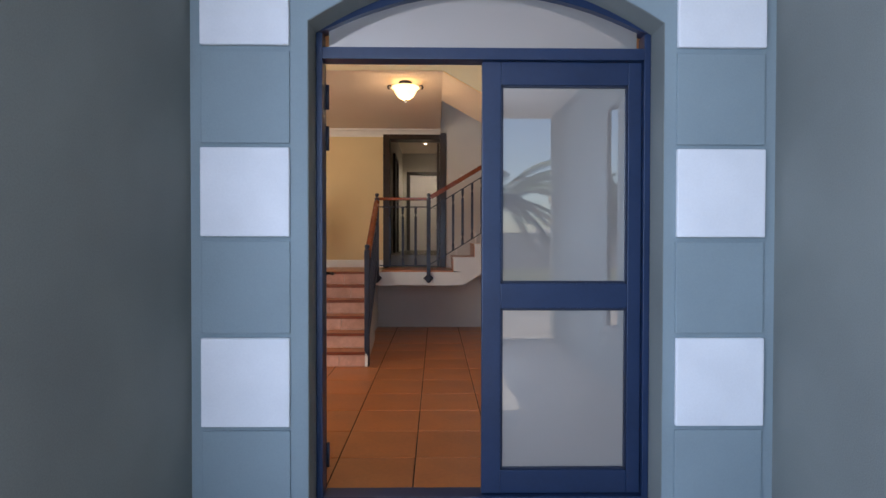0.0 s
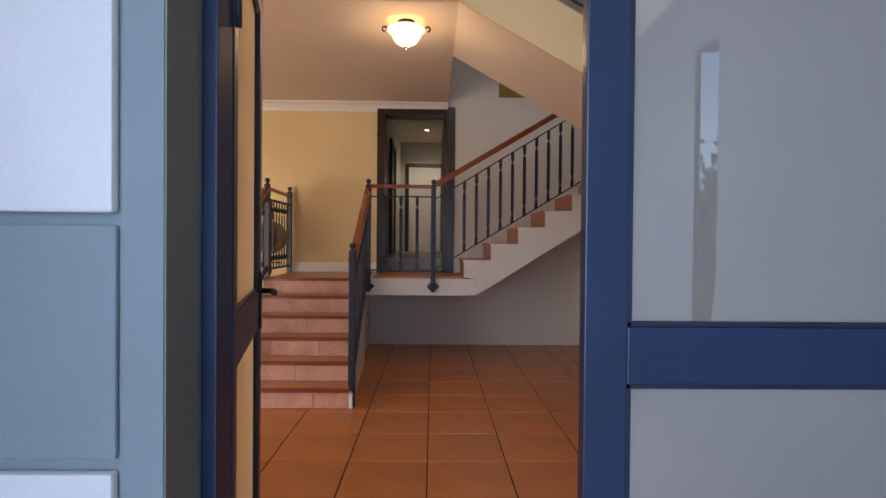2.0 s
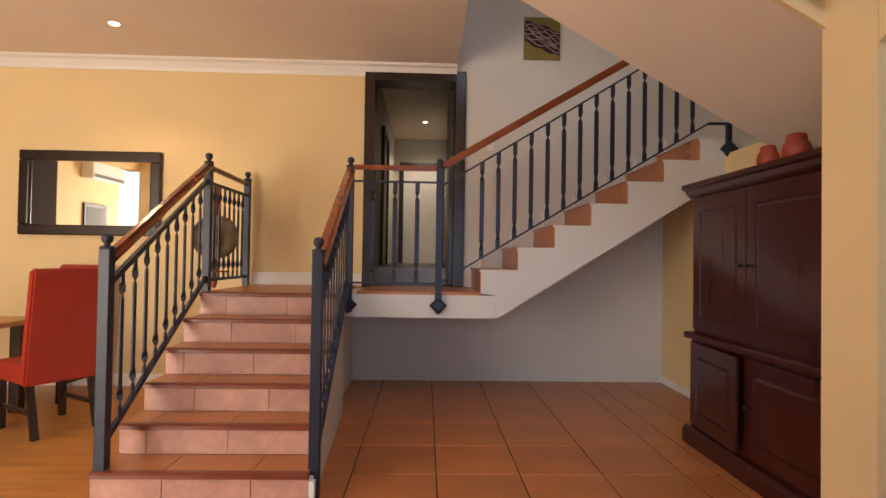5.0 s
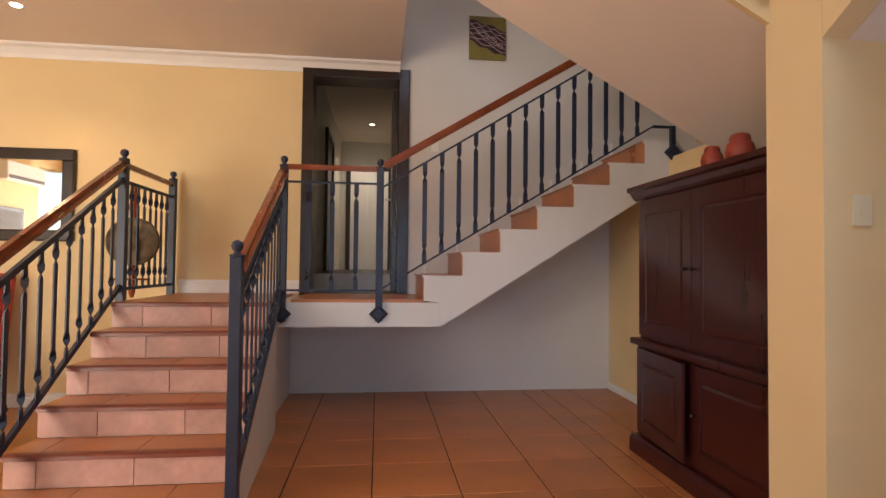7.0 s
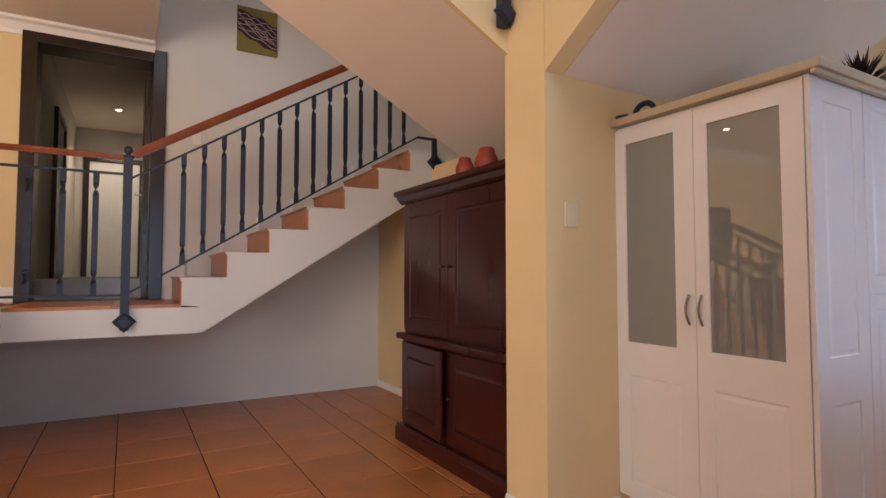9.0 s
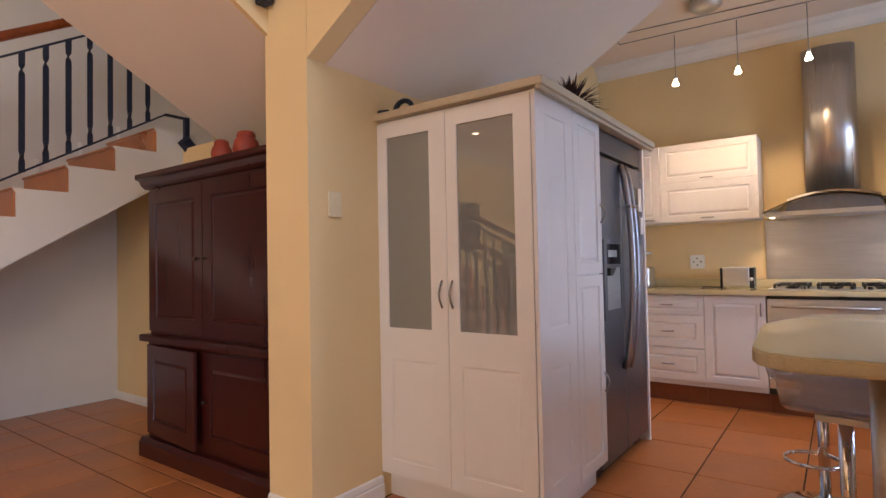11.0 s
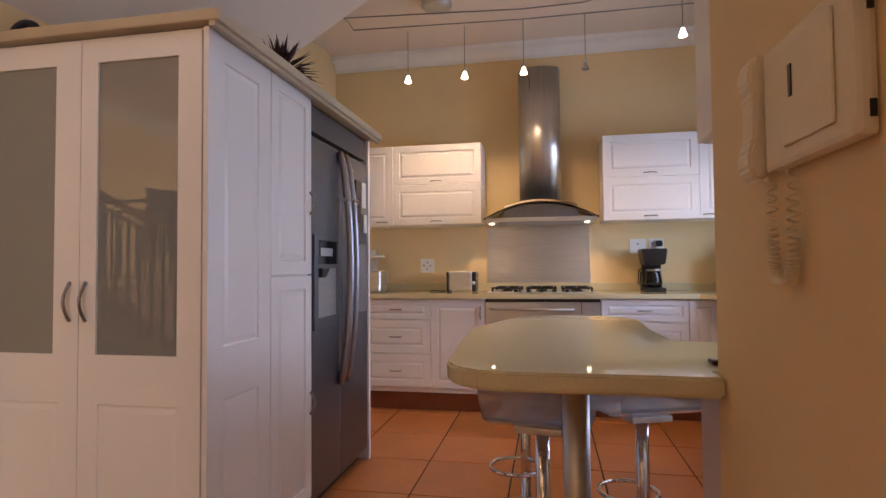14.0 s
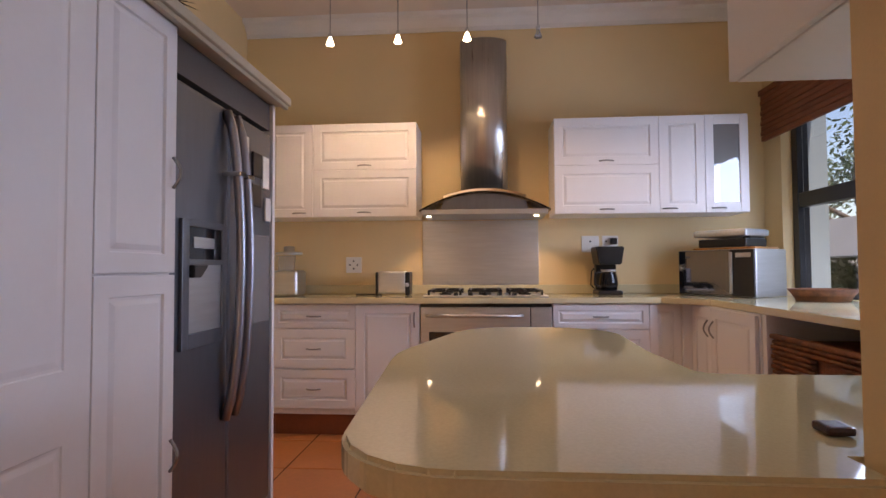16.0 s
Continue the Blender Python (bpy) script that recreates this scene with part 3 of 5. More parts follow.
for k in range(6):
    y, z = ST_Y0 + k * GO, (k + 1) * RISE
    off = (0.36, 0.15, 0.30, 0.12, 0.33, 0.2)[k]
    cuts = [ST_X0] + [v for v in (ST_X0 + off, ST_X0 + off + 0.45, ST_X0 + off + 0.9) if v < ST_X1 - 0.05 - TAPER * k / 6] + [ST_X1 - TAPER * k / 6]
    for xa, xb in zip(cuts, cuts[1:]):
        part("riser_tile", box((xa + 0.002, y + 0.018, z - RISE + 0.002), (xb - 0.002, y + 0.029, z - 0.030), 0.002), "riser", stairs)
        if k < 5:
            part("tread_tile", box((xa + 0.002, y + 0.05, z - 0.025), (xb - 0.002, y + GO + 0.027, z - 0.002), 0.002), "tile", stairs)
    nose = prism([(y, z - 0.03), (y + 0.048, z - 0.03), (y + 0.048, z), (y + 0.012, z), (y + 0.002, z - 0.008)], "x", ST_X0, ST_X1 - TAPER * k / 6, None, 0.003)
    part("nosing", nose, "nosing", stairs)
part("stringer", tapered(prism([(ST_Y0 + 0.05, 0), (ST_Y0 + 0.05, 0.13), (LAND_Y, 1.0), (LAND_Y, 0)], "x", ST_X1 - 0.008, ST_X1 + 0.02)), "cream", stairs, "cream plastered stringer")
part("skirting", box((ST_X1 - 0.004, ST_Y0 + 0.02, 0.001), (ST_X1 + 0.028, ST_Y0 + 0.06, 0.12), 0.004), "trim", stairs)

landing = thing("landing", (-0.9, 8.2, 0.99), "tiled stair landing with a cream plastered edge", "landing", kind="structure")
LX1 = 0.166
part("slab", box((REC_X + 0.001, LAND_Y + 0.001, 0.785), (LX1 + 0.12, 9.049, 0.975)), "cream", landing)
for xa, xb in ((-1.99, -1.63), (-1.63, -1.18), (-1.18, -0.87), (-0.87, -0.72), (-0.72, -0.27), (-0.27, LX1)):
    for ya, yb in ((7.50, 7.95), (7.95, 8.40), (8.40, 8.714)):
        if xa > -1.0 and ya < LAND_Y - 0.02:
            ya = LAND_Y
            if yb - ya < 0.05:
                continue
        if xb < -0.8 and xa > -1.3 and yb < 8.0:
            if xa > -1.0:
                continue
            xb = ST_X1 - TAPER
        part("floor_tile", box((xa + 0.002, ya + 0.002, 0.974), (xb - 0.002, yb - 0.002, 0.999), 0.002), "tile", landing)

flight = thing("stair_flight", (1.1, 8.2, 1.0), "plastered stair flight with terracotta treads rising along the wall", "staircase", kind="structure")
A_RUN, A_RISE, A_N = 0.308, 0.1905, 7
poly = [(LX1 - 0.004, 0.99)]
for k in range(A_N):
    poly += [(LX1 - 0.004 + k * A_RUN, 1.0 + (k + 1) * A_RISE - 0.03), (LX1 - 0.022 + k * A_RUN, 1.0 + (k + 1) * A_RISE), (LX1 - 0.004 + (k + 1) * A_RUN, 1.0 + (k + 1) * A_RISE)]
poly += [(3.0, poly[-1][1]), (3.0, 2.05), (2.28, 2.03), (0.299, 0.785), (LX1 + 0.121, 0.785), (LX1 + 0.121, 0.976)]
part("flight_body", prism(poly, "y", LAND_Y, 9.049), "cream", flight)
for k in range(A_N):
    x, z = LX1 + k * A_RUN, 1.0 + (k + 1) * A_RISE
    part("tread_tile", box((x - 0.028, LAND_Y + 0.02, z - 0.012), (x + A_RUN - 0.005, 8.713, z + 0.004), 0.002), "tile", flight)
    part("riser_tile", box((x - 0.014, LAND_Y + 0.012, z - A_RISE + 0.005), (x - 0.0045, 8.713, z - 0.013), 0.002), "tile", flight)
    part("wall_skirt", box((x + 0.06, 8.694, z + 0.001), (x + 0.085, 8.713, z + 0.17), 0.003), "trim", flight)


def bar(a, b, flat, w=0.018, t=0.004):
    """A flat iron bar between two points, its width along the angle flat, with a half twist near each end."""
    a, b = Vector(a), Vector(b)
    n = 34
    bm = bmesh.new()
    rings = []
    for k in range(n + 1):
        s = k / n
        ang = flat
        for c in (0.14, 0.86):
            u = min(1, max(0, (s - c) / 0.13 + 0.5))
            ang += math.pi * u * u * (3 - 2 * u)
        p = a + (b - a) * s
        rings.append([bm.verts.new((p.x + w * i * math.cos(ang) - t * j * math.sin(ang), p.y + w * i * math.sin(ang) + t * j * math.cos(ang), p.z)) for i, j in ((-1, -1), (1, -1), (1, 1), (-1, 1))])
    for p, q in zip(rings, rings[1:]):
        for k in range(4):
            bm.faces.new((p[k], p[(k + 1) % 4], q[(k + 1) % 4], q[k]))
    bm.faces.new(rings[0]), bm.faces.new(rings[-1])
    return bm


def newel(parent, x, y, z0, z1, foot):
    part("newel_post", box((x - 0.028, y - 0.028, z0), (x + 0.028, y + 0.028, z1), 0.003), "navy", parent)
    part("finial", lathe([(0.036, 0), (0.036, 0.014), (0.018, 0.018), (0.014, 0.028), (0.025, 0.040), (0.029, 0.056), (0.024, 0.074), (0, 0.085)], (x, y, z1), 14), "navy", parent)
    if foot:
        bm = bmesh.new()
        bmesh.ops.create_cone(bm, cap_ends=True, segments=4, radius1=0.075, radius2=0.045, depth=0.03, matrix=Matrix.Translation((x, y - 0.03, z0 + 0.06)) @ pose(0, 0, 0, 90, 0, 0))
        part("diamond_foot", bm, "navy", parent)


def run_of_bars(parent, a0, a1, b0, b1, n):
    """n bars spread between a lower line a0-a1 and an upper line b0-b1, ends left out."""
    a0, a1, b0, b1 = (Vector(v) for v in (a0, a1, b0, b1))
    for k in range(1, n + 1):
        s = k / (n + 1)
        part("baluster", bar(a0.lerp(a1, s), b0.lerp(b1, s), math.atan2(a1.y - a0.y, a1.x - a0.x)), "navy", parent)


def handrail(parent, a, b, r=0.033):
    bm = beam(a, b, r * 2, r * 1.7, None, r * 0.6)
    part("handrail", bm, "rail", parent, "varnished red-brown wooden handrail")


railL = thing("stair_railing", (-2.0, 6.2, 0.0), "dark iron stair railing with twisted bars and a wooden handrail", "railing", "stair railings")
LXR = -2.02
LX0 = -1.955
newel(railL, LX0, 6.20, 0.001, 1.30, False)
newel(railL, LXR, 7.66, 0.72, 2.00, False)
newel(railL, LXR, 8.60, 0.965, 2.00, False)
handrail(railL, (LX0, 6.20, 1.24), (LXR, 7.66, 1.98), 0.038)
handrail(railL, (LXR, 7.66, 1.97), (LXR, 8.60, 1.96), 0.024)
lo0, lo1, hi0, hi1 = (LX0, 6.22, 0.30), (LXR, 7.64, 1.10), (LX0, 6.22, 1.12), (LXR, 7.64, 1.86)
part("rail_bar", beam(lo0, lo1, 0.022, 0.034), "navy", railL)
part("rail_bar", beam(hi0, hi1, 0.022, 0.034), "navy", railL)
run_of_bars(railL, lo0, lo1, hi0, hi1, 9)
lo0, lo1, hi0, hi1 = (LXR, 7.68, 1.08), (LXR, 8.58, 1.08), (LXR, 7.68, 1.85), (LXR, 8.58, 1.85)
part("rail_bar", beam(lo0, lo1, 0.018, 0.024), "navy", railL)
part("rail_bar", beam(hi0, hi1, 0.018, 0.024), "navy", railL)
run_of_bars(railL, lo0, lo1, hi0, hi1, 7)

railR = thing("stair_railing", (-0.87, 6.2, 0.0), "dark iron stair railing with diamond feet and a wooden handrail", "railing", "stair railings")
RX0, RX1 = -0.872, -0.93
newel(railR, RX0, 6.23, 0.001, 1.30, False)
newel(railR, RX1, 7.82, 0.83, 2.02, True)
newel(railR, -0.194, 7.82, 0.83, 2.02, True)
handrail(railR, (RX0, 6.23, 1.22), (RX1, 7.82, 1.99), 0.038)
handrail(railR, (RX1, 7.82, 2.02), (-0.194, 7.82, 2.02), 0.024)
lo0, lo1, hi0, hi1 = (RX0, 6.25, 0.20), (RX1, 7.80, 1.06), (RX0, 6.25, 1.10), (RX1, 7.80, 1.88)
part("rail_bar", beam(lo0, lo1, 0.022, 0.034), "navy", railR)
part("rail_bar", beam(hi0, hi1, 0.022, 0.034), "navy", railR)
run_of_bars(railR, lo0, lo1, hi0, hi1, 11)
lo0, lo1, hi0, hi1 = (RX1, 7.82, 1.07), (-0.194, 7.82, 1.07), (RX1, 7.82, 1.905), (-0.194, 7.82, 1.905)
part("rail_bar", beam(lo0, lo1, 0.016, 0.016), "navy", railR)
part("rail_bar", beam(hi0, hi1, 0.016, 0.016), "navy", railR)
run_of_bars(railR, lo0, lo1, hi0, hi1, 3)
part("handrail", beam((-0.17, 7.82, 2.04), (2.05, 7.82, 3.365), 0.05, 0.06, None, 0.014), "rail", railR, "varnished red-brown wooden handrail")
lo0, lo1, hi0, hi1 = (-0.19, 7.82, 1.075), (2.06, 7.82, 2.45), (-0.19, 7.82, 1.87), (2.06, 7.82, 3.26)
part("rail_bar", beam(lo0, lo1, 0.014, 0.014), "navy", railR)
part("rail_bar", beam(hi0, hi1, 0.014, 0.014), "navy", railR)
run_of_bars(railR, (0.02, 7.82, 1.20), lo1, (0.02, 7.82, 2.0), hi1, 14)
vol = beam((2.06, 7.82, 2.45), (2.24, 7.82, 2.45), 0.02, 0.02)
vol = box((2.215, 7.80, 2.25), (2.255, 7.84, 2.46), 0.004, vol)
bmesh.ops.create_cone(vol, cap_ends=True, segments=4, radius1=0.085, radius2=0.05, depth=0.03, matrix=Matrix.Translation((2.235, 7.79, 2.235)) @ pose(0, 0, 0, 90, 0, 0))
part("end_foot", vol, "navy", railR)

gal = thing("gallery_railing", (0.0, 5.70, 3.3), "dark iron gallery railing with diamond feet", "railing")
for gx, gz in ((0.035, 3.38), (1.44, 2.47)):
    newel(gal, gx, 5.672, gz, gz + 1.2, True)
part("rail_bar", beam((0.035, 5.672, 3.62), (1.44, 5.672, 2.86), 0.016, 0.016), "navy", gal)
part("rail_bar", beam((0.035, 5.672, 4.4), (1.44, 5.672, 3.64), 0.016, 0.016), "navy", gal)
run_of_bars(gal, (0.035, 5.672, 3.62), (1.44, 5.672, 2.86), (0.035, 5.672, 4.4), (1.44, 5.672, 3.64), 8)
part("rail_bar", beam((-2.6, 5.672, 3.66), (0.035, 5.672, 3.66), 0.016, 0.016), "navy", gal)
run_of_bars(gal, (-2.6, 5.672, 3.66), (0.035, 5.672, 3.66), (-2.6, 5.672, 4.5), (0.035, 5.672, 4.5), 14)

# ---- inner door and passage ----
DX0, DX1 = -0.926, 0.072
frame1 = thing("door_inner", (-0.43, 8.70, 1.0), "dark stained wooden door frame on the landing with its door open", "door", kind="structure")
part("frame_post", box((DX0, 8.685, 1.0), (DX0 + 0.10, 8.96, 3.135), 0.006), "darkwood", frame1)
part("frame_post", box((DX1 - 0.10, 8.685, 1.0), (DX1, 8.96, 3.135), 0.006), "darkwood", frame1)
part("frame_head", box((DX0 + 0.10, 8.685, 3.03), (DX1 - 0.10, 8.96, 3.135), 0.006), "darkwood", frame1)
dl = box((DX1 - 0.145, 8.965, 1.005), (DX1 - 0.103, 9.75, 3.025), 0.004)
for z0, z1 in ((1.12, 1.62), (1.74, 2.24), (2.36, 2.88)):
    dl = box((DX1 - 0.15, 9.08, z0), (DX1 - 0.145, 9.62, z1), 0.002, dl)
pd = part("door_panel", dl, "darkwood", frame1, "open dark panelled door")
part("handle", sweep([(DX1 - 0.15, 9.66, 2.0), (DX1 - 0.20, 9.66, 2.0), (DX1 - 0.20, 9.54, 2.0)], 0.009), "steel", pd)
setting("floor_passage", merge(box((-1.05, 8.95, 0.8), (0.35, 9.6, 0.985)), box((-1.05, 9.6, 0.8), (0.35, 14.9, 1.17))), "passage_floor", "pale tiled passage floor", "floor")
setting("wall_passage_west", box((-1.25, 8.95, 0.8), (-1.0, 14.9, 3.9)), "cream", "cream passage wall", "wall")
setting("wall_passage_east", box((0.16, 8.95, 0.8), (0.36, 14.9, 3.9)), "cream", "cream passage wall", "wall")
setting("wall_passage_end", box((-1.25, 14.9, 0.8), (0.36, 15.1, 3.9)), "cream", "cream wall at the passage's end", "wall")
setting("ceiling_passage", box((-1.25, 8.95, 3.8), (0.36, 15.1, 3.95)), "ceiling", "cream passage ceiling", "ceiling")
far = thing("door_passage", (-0.4, 14.88, 1.17), "white panelled door in a dark frame at the passage's end", "door", kind="structure")
FDX0, FDX1, FDZ = -0.79, -0.02, 1.171
part("frame_post", box((FDX0 - 0.09, 14.82, FDZ), (FDX0, 14.899, FDZ + 2.03), 0.004), "darkwood", far)
part("frame_post", box((FDX1, 14.82, FDZ), (FDX1 + 0.09, 14.899, FDZ + 2.03), 0.004), "darkwood", far)
part("frame_head", box((FDX0 - 0.09, 14.82, FDZ + 2.031), (FDX1 + 0.09, 14.899, FDZ + 2.12), 0.004), "darkwood", far)
wd = box((FDX0, 14.85, FDZ), (FDX1, 14.89, FDZ + 2.03), 0.003)
for z0, z1 in ((0.16, 0.86), (1.06, 1.9)):
    for xa in (FDX0 + 0.08, FDX0 + 0.42):
        wd = box((xa, 14.843, FDZ + z0), (xa + 0.27, 14.85, FDZ + z1), 0.004, wd)
part("door_panel", wd, "white_door", far)
sided = thing("door_passage", (-0.99, 12.1, 1.17), "dark wooden door in the passage wall", "door", kind="structure")
part("frame_post", box((-0.999, 11.6, 1.171), (-0.95, 11.7, 3.2), 0.004), "darkwood", sided)
part("frame_post", box((-0.999, 12.6, 1.171), (-0.95, 12.7, 3.2), 0.004), "darkwood", sided)
part("frame_head", box((-0.999, 11.6, 3.201), (-0.95, 12.7, 3.28), 0.004), "darkwood", sided)
part("door_panel", box((-0.999, 11.7, 1.172), (-0.98, 12.6, 3.2)), "darkwood", sided)

# ---- hall things ----
AX0, AX1, AY0, AY1 = 1.59, 2.14, 5.74, 7.17
arm = thing("armoire", (1.85, 6.5, 0), "dark mahogany armoire with four panelled doors, one lower door ajar", "armoire")
part("plinth", prism([(AX0 - 0.03, 0), (AX1, 0), (AX1, 0.12), (AX0 - 0.012, 0.12), (AX0 - 0.022, 0.10), (AX0 - 0.03, 0.09)], "y", AY0, AY1 + 0.03), "mahogany", arm)
part("lower_body", box((AX0 + 0.02, AY0 + 0.01, 0.12), (AX1, AY1, 0.74), 0.004), "mahogany", arm)
part("waist_moulding", box((AX0 - 0.03, AY0, 0.74), (AX1, AY1 + 0.03, 0.785), 0.012), "mahogany", arm)
part("upper_body", box((AX0 + 0.03, AY0 + 0.01, 0.785), (AX1, AY1 - 0.01, 1.74), 0.004), "mahogany", arm)
part("cornice", prism([(AX0 + 0.02, 1.74), (AX0 - 0.005, 1.76), (AX0 - 0.02, 1.79), (AX0 - 0.045, 1.80), (AX0 - 0.045, 1.83), (AX1, 1.83), (AX1, 1.74)], "y", AY0, AY1 + 0.04), "mahogany", arm)
AM = 6.50


def arm_door(y0, y1, z0, z1, x, knob_y, ajar=0):
    bm = raised_panel("x", y0, y1, z0, z1, x, -1, 0.085)
    if ajar:
        bmesh.ops.rotate(bm, cent=(x, y1, 0), matrix=Matrix.Rotation(radians(ajar), 3, "Z"), verts=bm.verts)
    d = part("cabinet_door", bm, "mahogany", arm)
    kx = x - 0.022
    if not ajar:
        part("knob", lathe([(0.006, 0), (0.006, 0.012), (0.014, 0.018), (0.013, 0.028), (0, 0.032)], (kx, knob_y, (z0 + z1) / 2), 12, None, pose(0, 0, 0, 0, -90, 0)), "darkwood", d)


arm_door(AY0 + 0.02, AM - 0.003, 0.15, 0.72, AX0 + 0.02, AM - 0.05)
arm_door(AM + 0.003, AY1 - 0.02, 0.15, 0.72, AX0 + 0.02, AM + 0.05, -4)
arm_door(AY0 + 0.02, AM - 0.003, 0.81, 1.72, AX0 + 0.03, AM - 0.04)
arm_door(AM + 0.003, AY1 - 0.03, 0.81, 1.72, AX0 + 0.03, AM + 0.04)


def clay_pot(x, y, s):
    v = thing("clay_pot", (x, y, 1.83), "small red clay pot with a lid standing on the armoire", "pot", "pots on the armoire")
    part("pot_body", lathe([(0, 0.001), (0.055 * s, 0.001), (0.072 * s, 0.03 * s), (0.076 * s, 0.06 * s), (0.066 * s, 0.10 * s), (0.050 * s, 0.118 * s), (0.052 * s, 0.124 * s), (0, 0.124 * s)], (x, y, 1.83), 20), "clay", v)
    part("lid", lathe([(0.054 * s, 0.125 * s), (0.048 * s, 0.150 * s), (0.030 * s, 0.158 * s), (0, 0.16 * s)], (x, y, 1.83), 20), "clay", v)


clay_pot(1.655, 6.38, 0.80)
clay_pot(1.69, 6.19, 0.98)

mir = thing("wall_mirror", (-3.55, 8.70, 1.45), "rectangular wall mirror in a dark moulded wooden frame", "mirror")
MX0, MX1, MZ0, MZ1 = -4.221, -2.879, 1.448, 2.265
for lo, hi in (((MX0, 8.665, MZ0), (MX1, 8.714, MZ0 + 0.10)), ((MX0, 8.665, MZ1 - 0.10), (MX1, 8.714, MZ1)), ((MX0, 8.664, MZ0 + 0.10), (MX0 + 0.10, 8.714, MZ1 - 0.10)), ((MX1 - 0.10, 8.664, MZ0 + 0.10), (MX1, 8.714, MZ1 - 0.10))):
    part("mirror_frame", box(lo, hi, 0.014), "darkwood", mir)
part("mirror_glass", box((MX0 + 0.09, 8.69, MZ0 + 0.09), (MX1 - 0.09, 8.70, MZ1 - 0.09)), "mirror", mir)

art = thing("canvas_picture", (0.82, 8.70, 3.28), "square canvas painting of dark wavy leaf shapes on an olive ground", "picture")
part("canvas", box((0.643, 8.69, 3.277), (1.005, 8.714, 3.70), 0.003), "art_olive", art)
band = []
for k in range(15):
    band.append((0.646 + 0.356 * k / 14, 3.655 - 0.10 * (k / 14) ** 1.4 + 0.012 * math.sin(k * 0.9)))
for k in range(15):
    band.append((1.002 - 0.356 * k / 14, 3.318 + 0.14 * (k / 14) ** 1.3 + 0.010 * math.sin(k * 1.1)))
part("dark_field", prism(band, "y", 8.684, 8.689), "art_dark", art)
for q in range(6):
    line = []
    for k in range(19):
        u = 0.650 + 0.348 * k / 18
        top, low = 3.645 - 0.10 * (k / 18) ** 1.4, 3.475 - 0.145 * (k / 18) ** 0.8
        line.append((u, 8.683, low + (top - low) * (q + 0.5) / 6 + 0.011 * math.sin(k * (0.7 + 0.13 * q) + q * 1.9)))
    part("painted_line", sweep(line, 0.0034, None, 5), "art_pale", art)
for q, (u, v, w) in enumerate(((0.76, 3.53, 0.045), (0.86, 3.47, 0.05), (0.94, 3.41, 0.03))):
    ring = [(u + w * math.cos(a) + 0.010 * math.sin(2 * a), 8.6825, v + 0.5 * w * math.sin(a) - 0.4 * w * math.cos(a)) for a in [k * math.tau / 14 for k in range(15)]]
    part("painted_loop", sweep(ring, 0.0032, None, 5), "art_pale", art)

lampo = thing("ceiling_lamp", (-0.43, 6.10, 3.18), "lit frosted bowl ceiling lamp with a bronze mount", "ceiling lamp")
part("mount", lathe([(0.07, 3.185), (0.075, 3.16), (0.03, 3.13), (0.012, 3.12), (0.012, 3.02)], (-0.43, 6.10, 0), 20), "navy", lampo)
part("bowl", lathe([(0.150, 3.125), (0.155, 3.115), (0.132, 3.105), (0.118, 3.07), (0.088, 3.02), (0.045, 2.995), (0.012, 2.988)], (-0.43, 6.10, 0), 28), "lampglass", lampo, "glowing marbled glass bowl")
part("finial", lathe([(0, 2.953), (0.012, 2.964), (0.017, 2.976), (0.009, 2.988)], (-0.43, 6.10, 0), 14), "navy", lampo)
for sx in (-1, 1):
    c = [(-0.43 + sx * (0.155 + 0.020 * (1 - math.cos(a))), 6.10, 3.125 + 0.020 * math.sin(a)) for a in [k * 0.6 for k in range(9)]]
    part("scroll", sweep(c, 0.007, None, 6), "navy", lampo)


def downlight(x, y, z):
    d = thing("downlight", (x, y, z), "small recessed round downlight, lit", "downlight", "recessed downlights")
    part("ring", lathe([(0.040, z - 0.001), (0.050, z - 0.005), (0.052, z - 0.001)], (x, y, 0), 20), "white_plastic", d)
    part("bulb", lathe([(0, z - 0.004), (0.038, z - 0.003), (0.038, z - 0.001)], (x, y, 0), 18), "bulb", d)


downlight(-2.92, 7.90, CZ)
downlight(-0.35, 13.4, 3.80)

inst = thing("string_instrument", (-2.06, 7.98, 1.0), "old stringed instrument with a round mesh body and turned wooden neck", "instrument")
IX, IY = -2.09, 8.00
part("neck", lathe([(0.012, 1.0), (0.022, 1.03), (0.028, 1.08), (0.018, 1.12), (0.03, 1.17), (0.02, 1.22), (0.018, 1.60), (0.03, 1.64), (0.036, 1.70), (0.022, 1.77), (0.030, 1.81), (0.018, 1.87), (0, 1.885)], (IX, IY, 0), 14), "rail", inst)
part("round_body", lathe([(0, -0.052), (0.115, -0.052), (0.17, -0.035), (0.188, 0.0), (0.178, 0.034), (0.17, 0.022), (0.06, 0.026), (0.055, 0.034), (0, 0.034)], (IX + 0.02, IY - 0.05, 1.43), 30, None, pose(0, 0, 0, 84, 0, 12)), "instrument", inst)
part("peg", rod((IX - 0.17, IY, 1.46), (IX + 0.20, IY, 1.46), 0.008), "rail", inst)
part("peg", rod((IX - 0.13, IY - 0.02, 1.14), (IX + 0.13, IY - 0.02, 1.14), 0.008), "rail", inst)


